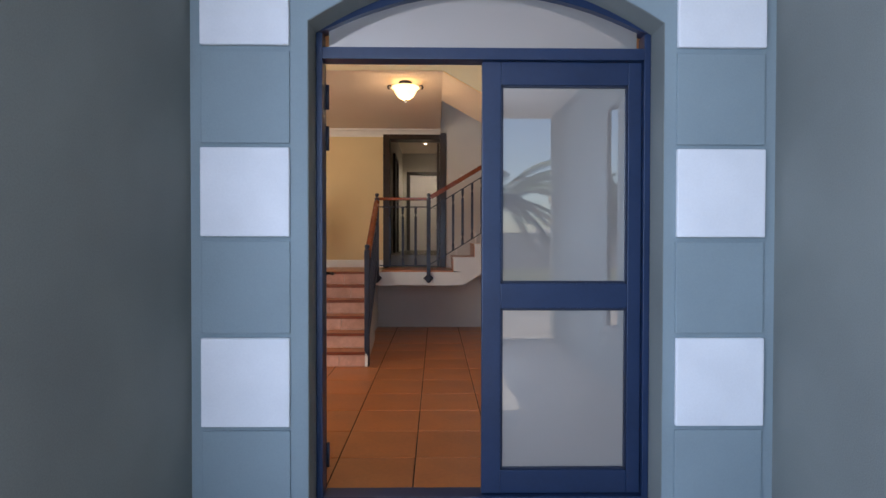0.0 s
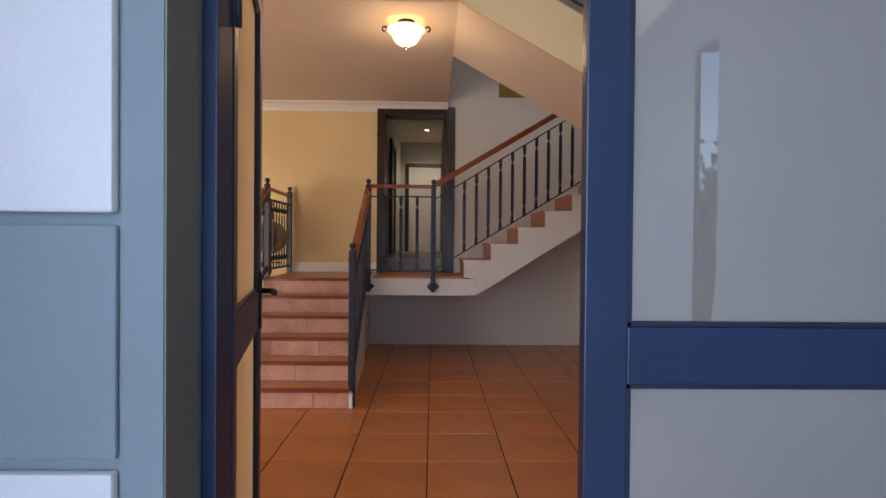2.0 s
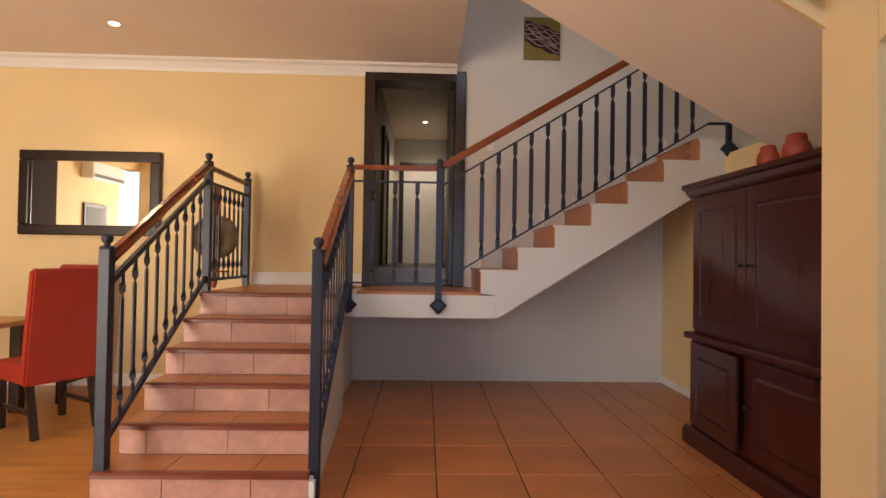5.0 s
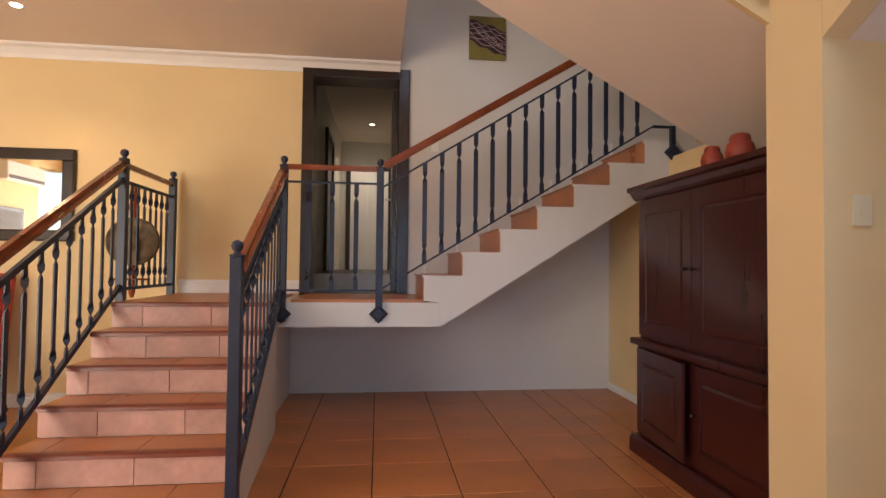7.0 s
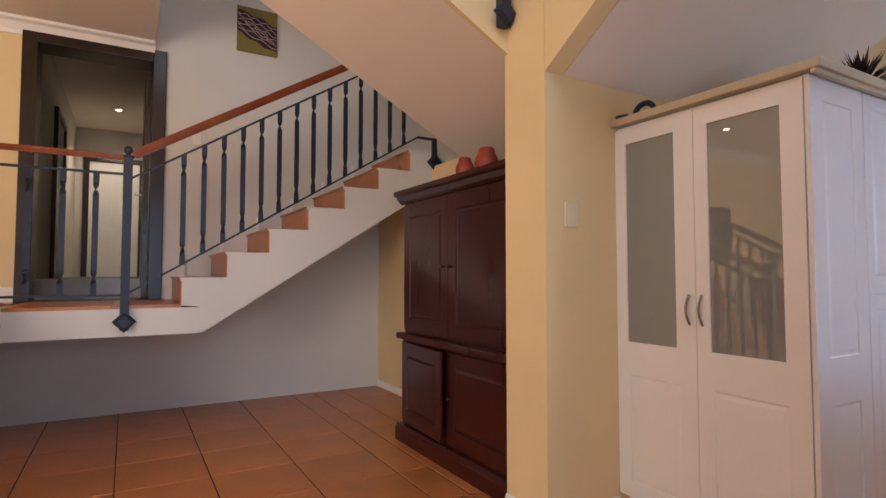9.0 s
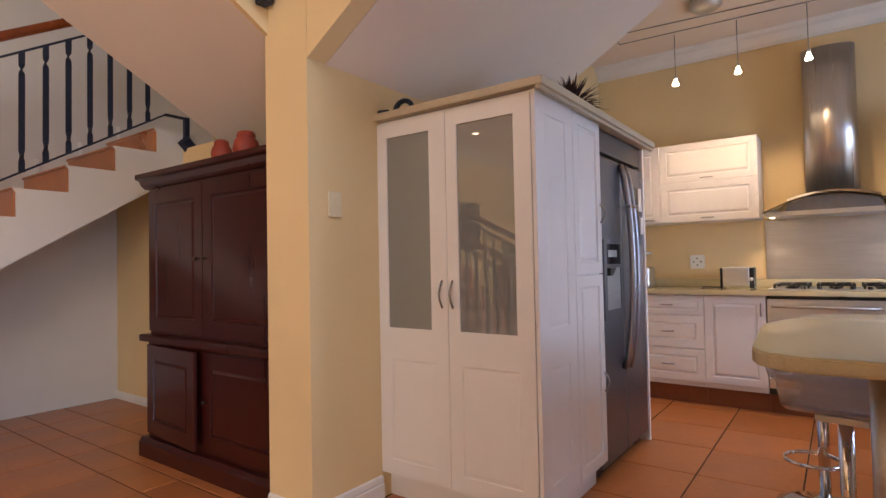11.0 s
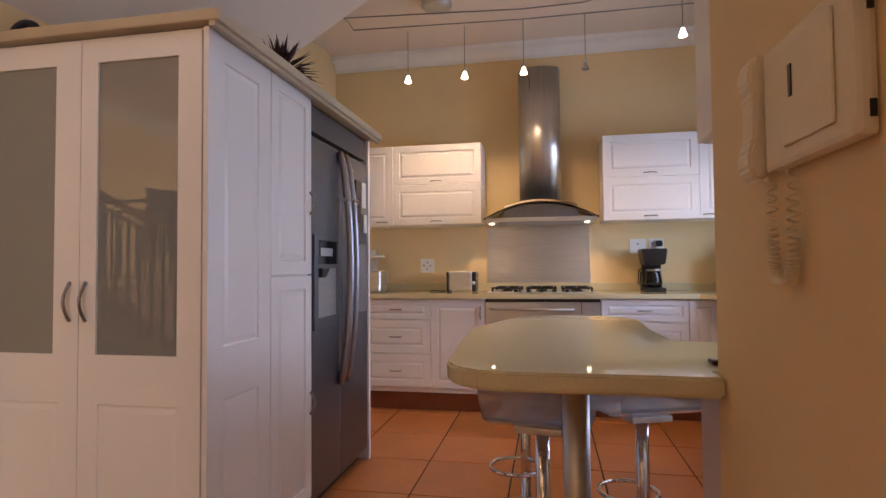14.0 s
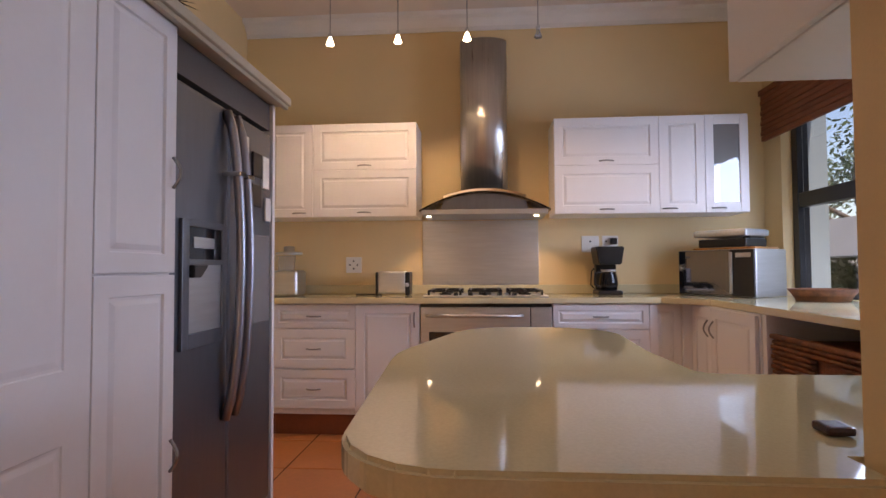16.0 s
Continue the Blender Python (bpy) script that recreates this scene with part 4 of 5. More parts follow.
def dining_chair(x, y, turn):
    c = thing("dining_chair", (x, y, 0), "red leather high-backed dining chair with dark wooden legs", "chair", "chairs round the dining table")
    c.matrix_basis = Matrix()
    part("seat", box((-0.24, -0.25, 0.36), (0.24, 0.22, 0.50), 0.03), "red", c)
    back = bmesh.new()
    back = prism([(0.17, 0.36), (0.25, 0.36), (0.27, 0.60), (0.34, 1.14), (0.325, 1.17), (0.27, 1.16), (0.19, 0.60)], "x", -0.25, 0.25, back, 0.014)
    part("backrest", back, "red", c)
    for lx in (-0.20, 0.20):
        part("leg", beam((lx, -0.20, 0.001), (lx, -0.20, 0.37), 0.045, 0.045, None, 0.004), "darkwood", c)
        part("leg", beam((lx, 0.30, 0.001), (lx, 0.20, 0.37), 0.045, 0.045, None, 0.004), "darkwood", c)
        part("stretcher", beam((lx, -0.2, 0.17), (lx, 0.26, 0.17), 0.02, 0.03), "darkwood", c)
    c.matrix_basis = pose(x, y, 0, 0, 0, turn)
    return c


chair = dining_chair(-3.08, 7.45, -122)
copy_thing(chair, pose(-3.55, 8.28, 0, 0, 0, -8))
copy_thing(chair, pose(-3.9, 6.35, 0, 0, 0, 175))
tab = thing("dining_table", (-4.2, 7.3, 0), "wooden dining table with a thick brown top", "table")
part("tabletop", box((-4.95, 6.75, 0.71), (-3.42, 7.92, 0.75), 0.008), "laminate", tab)
for lx in (-4.85, -3.55):
    for ly in (6.85, 7.80):
        part("leg", box((lx - 0.04, ly - 0.04, 0.001), (lx + 0.04, ly + 0.04, 0.71), 0.005), "darkwood", tab)

wd2 = thing("wardrobe", (-5.8, 6.8, 0), "dark brown wardrobe with steel bow handles against the wall", "wardrobe")
part("body", box((-5.998, 6.07, 0.001), (-5.62, 7.5, 2.75), 0.004), "matt_wood", wd2)
for wy0, wy1, why in ((6.075, 6.78, 6.72), (6.785, 7.495, 6.85)):
    wdo = part("door", box((-5.619, wy0, 0.06), (-5.60, wy1, 2.74), 0.004), "matt_wood", wd2)
    part("handle", sweep([(-5.60, why, 2.20), (-5.565, why, 2.24), (-5.56, why, 2.32), (-5.565, why, 2.40), (-5.60, why, 2.44)], 0.007), "steel", wdo)

air = thing("air_conditioner", (-5.95, 4.4, 2.55), "white split air conditioner high on the wall", "air conditioner")
part("casing", box((-5.999, 3.95, 2.52), (-5.80, 4.90, 2.81), 0.02), "white_plastic", air)
part("vent", box((-5.802, 3.99, 2.54), (-5.79, 4.86, 2.60), 0.004), "grey_plastic", air)
pic = thing("framed_picture", (-5.98, 4.5, 1.62), "framed landscape picture on the dining room wall", "picture")
part("picture_frame", box((-5.999, 4.20, 1.62), (-5.965, 4.84, 2.12), 0.008), "darkwood", pic)
part("print", box((-5.966, 4.26, 1.68), (-5.960, 4.78, 2.06)), "net", pic)


# ---- kitchen ----
def bow_handle(face, u, z, v, out, upright, length=0.10):
    pts = []
    for k in range(9):
        s = k / 8
        d = 0.004 + 0.026 * math.sin(math.pi * s)
        w = (s - 0.5) * length
        a, c = (u, z + w) if upright else (u + w, z)
        pts.append((v + out * d, a, c) if face == "x" else (a, v + out * d, c))
    return sweep(pts, 0.0055, None, 6)


def front(unit, name, face, u0, u1, z0, z1, v, out, handle=None):
    g = 0.0015
    d = part(name, raised_panel(face, u0 + g, u1 - g, z0 + g, z1 - g, v, out), "white_door", unit)
    if handle:
        part("handle", bow_handle(face, handle[0], handle[1], v + out * 0.02, out, handle[2]), "handle_steel", d, "brushed steel bow handle")
    return d


PX, PY0, PY1 = 1.97, 4.525, 5.422
pan = thing("pantry_cupboard", (2.15, 5.0, 0), "tall white pantry cupboard with two frosted glass doors", "cupboard")
part("body", box((PX + 0.001, PY0, 0.13), (2.355, PY1, 1.955), 0.002), "white_door", pan)
part("plinth", box((PX + 0.05, PY0 + 0.02, 0.001), (2.355, PY1, 0.13)), "white_door", pan)
for y0, y1, g0, g1, hy in ((PY0 + 0.001, 4.980, 4.612, 4.915, 4.950), (4.980, PY1 - 0.001, 5.080, 5.355, 5.012)):
    d0 = part("pantry_door", raised_panel("x", y0 + 0.0015, y1 - 0.0015, 0.14, 0.80, PX, -1, 0.075, 0, 0.004), "white_door", pan)
    dd = None
    for lo, hi in (((y0 + 0.0015, 0.80), (g0, 1.94)), ((g1, 0.80), (y1 - 0.0015, 1.94)), ((g0, 1.862), (g1, 1.94)), ((g0, 0.80), (g1, 0.885))):
        dd = box((PX - 0.02, *lo), (PX - 0.002, *hi), 0, dd)
    part("door_frame", dd, "white_door", d0)
    part("glass_pane", box((PX - 0.013, g0 - 0.004, 0.881), (PX - 0.007, g1 + 0.004, 1.866)), "cup_frost", d0, "frosted grey glass pane")
    part("handle", bow_handle("x", hy, 1.06, PX - 0.02, -1, True, 0.13), "handle_steel", d0, "brushed steel bow handle")
part("side_panel", raised_panel("y", PX - 0.018, 2.352, 0.14, 0.82, PY0, -1, 0.09, 0, 0.004), "white_door", pan)
part("side_panel", raised_panel("y", PX - 0.018, 2.352, 0.82, 1.95, PY0, -1, 0.09, 0, 0.004), "white_door", pan)
tall = thing("tall_cupboard", (2.53, 5.0, 0), "tall narrow white cupboard with two panelled doors", "cupboard")
part("body", box((2.357, PY0, 0.13), (2.730, PY1, 1.955), 0.002), "white_door", tall)
part("plinth", box((2.357, PY0 + 0.05, 0.001), (2.730, PY1, 0.13)), "white_door", tall)
front(tall, "cupboard_door", "y", 2.358, 2.729, 0.135, 1.133, PY0, -1, (2.705, 0.56, True))
front(tall, "cupboard_door", "y", 2.358, 2.729, 1.137, 1.950, PY0, -1, (2.705, 1.46, True))
surround = thing("fridge_surround", (3.2, 5.0, 0), "white end panel and dark top box around the fridge", "cupboard")
part("end_panel", box((3.606, 4.53, 0.001), (3.636, PY1, 1.955), 0.002), "white_door", surround)
part("top_box", box((2.731, 4.548, 1.825), (3.605, PY1, 1.955)), "fridge_panel", surround, "dark grey filler panel")
topb = thing("cornice_board", (2.8, 5.0, 1.956), "beige board lying along the tops of the tall cupboards", "cornice board")
part("board", merge(box((1.925, 4.455, 1.957), (3.655, PY1, 1.995), 0.006), prism([(4.47, 1.94), (4.47, 1.9565), (4.49, 1.9565), (4.49, 1.94)], "x", 1.93, 3.65)), "beige_top", topb)

FX0, FX1, FYF = 2.740, 3.600, 4.535
frg = thing("fridge", (3.2, 4.9, 0), "brushed steel double-door fridge with an ice and water dispenser", "fridge")
part("body", box((FX0, FYF + 0.075, 0.06), (FX1, 5.35, 1.80), 0.006), "grey_plastic", frg)
part("base_grille", box((FX0 + 0.01, FYF + 0.06, 0.001), (FX1 - 0.01, 5.3, 0.06)), "black", frg)
FM = 3.16
ld = part("fridge_door", box((FX0, FYF, 0.07), (FM - 0.003, FYF + 0.07, 1.80), 0.018, seg=3), "fridge_steel", frg)
rd = part("fridge_door", box((FM + 0.003, FYF, 0.07), (FX1, FYF + 0.07, 1.80), 0.018, seg=3), "fridge_steel", frg)
for par, hx in ((ld, FM - 0.040), (rd, FM + 0.040)):
    bow = [(hx, FYF - 0.010 - 0.062 * math.sin(math.pi * k / 16) ** 0.6, 1.78 - 1.22 * k / 16) for k in range(17)]
    part("handle", sweep(bow, 0.019, None, 12), "bar_steel", par, "long bowed steel handle")
    part("handle_clip", box((hx - 0.026, FYF - 0.080, 1.515), (hx + 0.026, FYF - 0.002, 1.535), 0.004), "chrome", par)
DX_0, DX_1 = 2.800, 3.105
for lo, hi in (((DX_0, 0.870), (DX_0 + 0.045, 1.325)), ((DX_1 - 0.020, 0.870), (DX_1, 1.325)), ((DX_0 + 0.045, 1.300), (DX_1 - 0.020, 1.325)), ((DX_0 + 0.045, 0.870), (DX_1 - 0.020, 0.925)), ((DX_0 + 0.045, 1.165), (DX_1 - 0.020, 1.185))):
    part("dispenser_frame", box((lo[0], FYF - 0.014, lo[1]), (hi[0], FYF + 0.001, hi[1]), 0.003), "fridge_steel", ld)
part("display", box((DX_0 + 0.045, FYF - 0.006, 1.185), (DX_1 - 0.020, FYF - 0.001, 1.300)), "black_glass", ld, "dark glass display")
part("display_plate", box((DX_0 + 0.085, FYF - 0.009, 1.225), (DX_1 - 0.075, FYF - 0.006, 1.265), 0.001), "steel", ld)
part("recess", box((DX_0 + 0.045, FYF - 0.006, 0.925), (DX_1 - 0.020, FYF - 0.001, 1.165)), "steel", ld)
part("spout", prism([(DX_0 + 0.05, 1.164), (DX_0 + 0.15, 1.164), (DX_0 + 0.10, 1.12), (DX_0 + 0.05, 1.12)], "y", FYF - 0.030, FYF - 0.006, None, 0.003), "black", ld, "black dispenser spout")
part("bar_door", box((3.345, FYF - 0.008, 0.905), (3.565, FYF + 0.002, 1.305), 0.006), "grey_plastic", rd, "small dark drinks flap")
for mx, mz, w, h, mm in ((3.29, 1.64, 0.07, 0.17, "white_plastic"), (3.42, 1.62, 0.10, 0.11, "black"), (3.41, 1.48, 0.10, 0.10, "black"), (3.51, 1.60, 0.07, 0.15, "white_plastic"), (3.54, 1.43, 0.06, 0.11, "white_plastic")):
    mg = thing("fridge_magnet", (mx, FYF - 0.003, mz), "small %s magnet stuck on the fridge door" % ("dark" if mm == "black" else "white"), "magnet", "magnets on the fridge")
    part("magnet", box((mx - w / 2, FYF - 0.012, mz - h / 2), (mx + w / 2, FYF - 0.001, mz + h / 2), 0.004), mm, mg)

plant = thing("dried_plant", (2.70, 4.68, 1.995), "spiky dark dried plant in a low dish on the cupboard", "plant")
part("dish", lathe([(0, 1.996), (0.07, 1.996), (0.10, 2.03), (0.09, 2.03), (0.06, 2.01), (0, 2.01)], (2.70, 4.68, 0), 20), "dark_leaf", plant)
heart = Vector((2.74, 4.66, 2.08))
for k in range(150):
    a, e = random.random() * math.tau, math.asin(random.uniform(-0.25, 1))
    d = Vector((math.cos(a) * math.cos(e), math.sin(a) * math.cos(e), math.sin(e)))
    w = d.cross(Vector((0, 0, 1))).normalized() * random.uniform(0.007, 0.012)
    r = random.uniform(0.14, 0.21)
    droop = Vector((0, 0, -random.uniform(0.0, 0.035)))
    mid, tip = heart + d * r * 0.55, heart + d * r + droop
    thick = d.cross(w).normalized() * 0.003
    bm = bmesh.new()
    root = [bm.verts.new(heart + d * 0.02 + w * 0.4), bm.verts.new(heart + d * 0.02 - w * 0.4)]
    belly = [bm.verts.new(mid + w), bm.verts.new(mid + thick), bm.verts.new(mid - w)]
    end = bm.verts.new(tip)
    for f in ((root[0], root[1], belly[1]), (root[0], belly[1], belly[0]), (root[1], belly[2], belly[1]), (belly[0], belly[1], end), (belly[1], belly[2], end)):
        bm.faces.new(f)
    part("leaf", bm, "dark_leaf", plant)
iron = thing("iron_ornament", (2.1, 5.30, 1.995), "curled dark iron ornament on the pantry top", "ornament")
part("finial", rod((1.97, 5.44, 2.012), (1.99, 5.37, 2.012), 0.014), "navy", iron)
part("scroll", sweep([(2.03, 5.30 + 0.06 * math.cos(a), 2.012 + 0.055 * math.sin(a)) for a in [k * 0.26 for k in range(13)]], 0.014, None, 8), "navy", iron)

UX, UZ0, UZ1 = 4.97, 1.53, 2.22


def wall_unit(y0, y1, label):
    u = thing("wall_cupboard", (5.1, (y0 + y1) / 2, UZ0), label, "cupboard", "wall cupboards over the worktop")
    part("body", box((UX, y0 + 0.001, UZ0), (5.299, y1 - 0.001, UZ1), 0.002), "white_door", u)
    return u


for y0, y1 in ((3.99, 4.76), (2.27, 3.00)):
    u = wall_unit(y0, y1, "white wall cupboard with two lift-up panelled flaps")
    zm = (UZ0 + UZ1) / 2
    front(u, "flap", "x", y0, y1, UZ0, zm, UX, -1, ((y0 + y1) / 2, UZ0 + 0.03, False))
    front(u, "flap", "x", y0, y1, zm, UZ1, UX, -1, ((y0 + y1) / 2, zm + 0.03, False))
for y0, y1, hy in ((4.76, 5.12, 4.86), (5.12, 5.42, 5.2), (1.956, 2.27, 2.2)):
    u = wall_unit(y0, y1, "white wall cupboard with one panelled door")
    front(u, "cupboard_door", "x", y0, y1, UZ0, UZ1, UX, -1, (hy, UZ0 + 0.03, False))
u = wall_unit(1.66, 1.956, "white wall cupboard with a frosted glass door")
dd = box((UX - 0.02, 1.662, UZ0), (UX, 1.72, UZ1), 0.003)
for lo, hi in (((UX - 0.02, 1.896, UZ0), (UX, 1.954, UZ1)), ((UX - 0.02, 1.72, UZ0), (UX, 1.896, UZ0 + 0.07)), ((UX - 0.02, 1.72, UZ1 - 0.07), (UX, 1.896, UZ1))):
    dd = box(lo, hi, 0.003, dd)
dd = part("cupboard_door", dd, "white_door", u)
part("glass_pane", box((UX - 0.012, 1.715, UZ0 + 0.065), (UX - 0.006, 1.90, UZ1 - 0.065)), "cup_frost", dd, "frosted grey glass pane")
part("handle", bow_handle("x", 1.87, UZ0 + 0.03, UX - 0.02, -1, False), "handle_steel", dd)

BX, BT, KZ = 4.75, 0.91, 0.15


def base_unit(y0, y1, label):
    u = thing("base_cupboard", (5.0, (y0 + y1) / 2, 0), label, "cupboard", "base cupboards under the worktop")
    part("body", box((BX, y0 + 0.001, KZ), (5.299, y1 - 0.001, BT), 0.002), "white_door", u)
    part("kickboard", box((BX + 0.04, y0 + 0.001, 0.001), (BX + 0.06, y1 - 0.001, KZ)), "kick", u)
    return u


for y0, y1 in ((4.388, 4.97), (2.42, 3.05)):
    u = base_unit(y0, y1, "white base cupboard with three panelled drawers")
    for z0, z1 in ((0.74, 0.905), (0.465, 0.735), (0.19, 0.46)):
        front(u, "drawer", "x", y0, y1, z0, z1, BX, -1, ((y0 + y1) / 2, (z0 + z1) / 2, False))
for y0, y1, hy in ((3.944, 4.388, 3.98), (4.97, 5.42, 5.1), (2.215, 2.42, 2.3)):
    u = base_unit(y0, y1, "white base cupboard with one panelled door")
    front(u, "cupboard_door", "x", y0, y1, 0.19, 0.905, BX, -1, (hy, 0.80, True) if hy > 3 else None)
ov = thing("oven", (5.0, 3.5, 0), "built-in steel oven with a long bar handle", "oven")
part("body", box((BX, 3.052, 0.15), (5.299, 3.942, BT - 0.001), 0.002), "black", ov)
part("kickboard", box((BX + 0.04, 3.052, 0.001), (BX + 0.06, 3.942, 0.15)), "kick", ov)
part("oven_door", box((BX - 0.025, 3.20, 0.20), (BX, 3.938, 0.885), 0.004), "steel", ov)
part("oven_window", box((BX - 0.028, 3.26, 0.32), (BX - 0.025, 3.88, 0.72), 0.001), "black_glass", ov)
part("control_panel", box((BX - 0.025, 3.056, 0.20), (BX, 3.195, 0.885), 0.004), "steel", ov)
part("handle", sweep([(BX - 0.02, 3.90, 0.83), (BX - 0.065, 3.88, 0.83), (BX - 0.065, 3.27, 0.83), (BX - 0.02, 3.25, 0.83)], 0.011), "steel", ov)

wt = thing("worktop", (4.9, 4.0, 0.915), "pale speckled stone worktop running round the corner", "worktop")
part("top", prism([(4.70, 5.42), (5.299, 5.42), (5.299, 1.392), (2.9, 1.392), (2.9, 2.13), (4.48, 2.13), (4.70, 2.35)], "z", 0.912, 0.95, None, 0.004), "counter", wt)
part("upstand", box((5.28, 1.41, 0.951), (5.298, 5.42, 1.02), 0.003), "counter", wt)
part("upstand", box((2.9, 1.392, 0.951), (3.03, 1.41, 1.02), 0.003), "counter", wt)
ru = thing("base_cupboard", (4.2, 1.8, 0), "white base cupboard with two doors under the window", "cupboard", "base cupboards under the worktop")
part("body", box((3.86, 1.392, 0.15), (4.748, 2.14, 0.91), 0.002), "white_door", ru)
part("kickboard", box((2.9, 2.08, 0.001), (4.748, 2.10, 0.15)), "kick", ru)
part("corner_filler", box((4.702, 2.142, 0.15), (4.749, 2.214, 0.909), 0.002), "white_door", ru)
front(ru, "cupboard_door", "y", 4.40, 4.70, 0.19, 0.905, 2.14, 1, (4.44, 0.78, True))
front(ru, "cupboard_door", "y", 3.87, 4.40, 0.19, 0.905, 2.14, 1, (4.36, 0.78, True))
bu = thing("basket_unit", (3.4, 1.8, 0), "open white shelf unit holding wicker baskets", "shelf")
for lo, hi in (((2.9, 1.392, 0.15), (2.93, 2.13, 0.909)), ((3.82, 1.392, 0.15), (3.858, 2.13, 0.909)), ((2.93, 1.40, 0.15), (3.82, 2.13, 0.17)), ((2.93, 1.40, 0.52), (3.82, 2.13, 0.54))):
    part("panel", box(lo, hi, 0.002), "white_door", bu)


def basket(z):
    b = thing("wicker_basket", (3.38, 1.8, z), "brown woven wicker drawer basket on its shelf", "basket", "baskets in the shelf unit")
    x0, x1, y0, y1, h = 2.96, 3.80, 1.5, 2.11, 0.26
    for k in range(11):
        zz = z + 0.012 + k * 0.0235
        rows = []
        n = 40
        for j in range(n + 1):
            u = x0 + (x1 - x0) * j / n
            rows.append((u, y1 + 0.008 * (1 if (j + k) % 2 else -1), zz))
        if 6 <= k <= 8:
            part("weave", sweep(rows[:17], 0.011, None, 5), "wicker", b), part("weave", sweep(rows[24:], 0.011, None, 5), "wicker", b)
        else:
            part("weave", sweep(rows, 0.011, None, 5), "wicker", b)
    part("rim", box((x0 - 0.01, y1 - 0.02, z + h), (x1 + 0.01, y1 + 0.015, z + h + 0.025), 0.01), "wicker", b)
    part("basket_box", box((x0, y0, z + 0.001), (x1, y1 - 0.012, z + h - 0.01), 0.01), "wicker", b)


basket(0.54)
basket(0.17)

hob = thing("gas_hob", (5.0, 3.5, 0.95), "steel gas hob with black cast pan supports", "hob")
part("hob_plate", box((4.78, 3.07, 0.951), (5.24, 3.93, 0.962), 0.003), "steel", hob)
for by in (3.22, 3.50, 3.78):
    for bx_ in (4.90, 5.12):
        part("burner", lathe([(0.045, 0.963), (0.045, 0.972), (0.025, 0.976), (0.025, 0.984), (0, 0.985)], (bx_, by, 0), 16), "black", hob)
    for o in (-0.10, 0.0, 0.10):
        part("pan_support", box((4.81, by + o - 0.006, 0.985), (5.22, by + o + 0.006, 1.0), 0.002), "black", hob)
    for o in (4.84, 5.0, 5.18):
        part("pan_support", box((o - 0.006, by - 0.12, 0.983), (o + 0.006, by + 0.12, 0.998), 0.002), "black", hob)
    for ox in (4.82, 5.20):
        for oy in (-0.11, 0.11):
            part("support_foot", box((ox - 0.008, by + oy - 0.008, 0.9625), (ox + 0.008, by + oy + 0.008, 0.99)), "black", hob)
for kk in range(5):
    part("knob", lathe([(0.018, 0), (0.016, 0.02), (0, 0.021)], (4.80, 3.30 + 0.10 * kk, 0.962), 14), "black", hob)
sb = thing("splashback", (5.29, 3.53, 1.02), "brushed steel splashback behind the hob", "splashback")
part("plate", box((5.288, 3.085, 1.021), (5.299, 3.985, 1.52), 0.002), "steel", sb)
hood = thing("cooker_hood", (5.15, 3.5, 1.55), "curved steel cooker hood with a tall chimney", "cooker hood")
HC = 3.50
pts = [(HC + 0.175 * math.cos(a) * 1.0, 5.10 - 0.10 * math.sin(a)) for a in [math.pi * k / 12 for k in range(13)]]
ch = bmesh.new()
ch = prism([(u, v) for v, u in [(HC - 0.175, 5.299), (HC + 0.175, 5.299)]] + [(u, v) for v, u in pts], "z", 1.66, 2.85, ch)
for f in ch.faces:
    f.smooth = abs(f.normal.z) < 0.5 and f.normal.x < 0.5
part("chimney", ch, "chimney_steel", hood)
arc = [(HC + 0.455 * (1 - 2 * k / 16), 1.545 + 0.125 * (1 - (1 - 2 * k / 16) ** 2)) for k in range(17)]
arc2 = [(y, z + 0.012) for y, z in arc]
part("glass_canopy", prism(arc + arc2[::-1], "x", 4.80, 5.29), "smoke", hood, "curved smoked glass canopy")
body = [(HC - 0.31, 1.54), (HC + 0.31, 1.54)] + [(y, z - 0.002) for y, z in arc if abs(y - HC) < 0.33]
part("hood_body", prism(body, "x", 4.83, 5.28), "fridge_steel", hood)
arc3 = [(y, z + 0.016) for y, z in arc if abs(y - HC) < 0.33]
part("trim_band", prism([(y, z + 0.016) for y, z in arc3] + arc3[::-1], "x", 4.795, 4.835), "chrome", hood, "polished steel band across the canopy")
part("hood_base", box((4.82, HC - 0.44, 1.525), (5.285, HC + 0.44, 1.56), 0.003), "steel", hood)
for hy in (HC - 0.37, HC + 0.40):
    part("hood_bulb", lathe([(0, -0.004), (0.016, -0.004), (0.016, 0.0)], (4.95, hy, 1.524), 14), "bulb", hood)


def socket_plate(y, z, w, h, holes):
    s = thing("wall_socket", (5.29, y, z), "white plastic wall socket plate", "socket", "sockets over the worktop")
    part("plate", box((5.289, y - w / 2, z - h / 2), (5.299, y + w / 2, z + h / 2), 0.003), "white_plastic", s)
    for dy, dz in holes:
        part("hole", box((5.2875, y + dy - 0.006, z + dz - 0.006), (5.2892, y + dy + 0.006, z + dz + 0.006)), "black", s)


socket_plate(4.535, 1.18, 0.125, 0.125, ((-0.03, 0.0), (0.03, 0.0), (0.0, -0.03), (0.0, 0.03)))
socket_plate(2.69, 1.33, 0.13, 0.125, ((0, 0.02),))
socket_plate(2.54, 1.33, 0.12, 0.125, ((-0.03, 0.02), (0.03, 0.02)))

toast = thing("toaster", (5.1, 4.18, 0.951), "steel toaster with black ends on the worktop", "toaster")
part("shell", box((5.0, 4.08, 0.965), (5.17, 4.29, 1.13), 0.022, seg=3), "steel", toast)
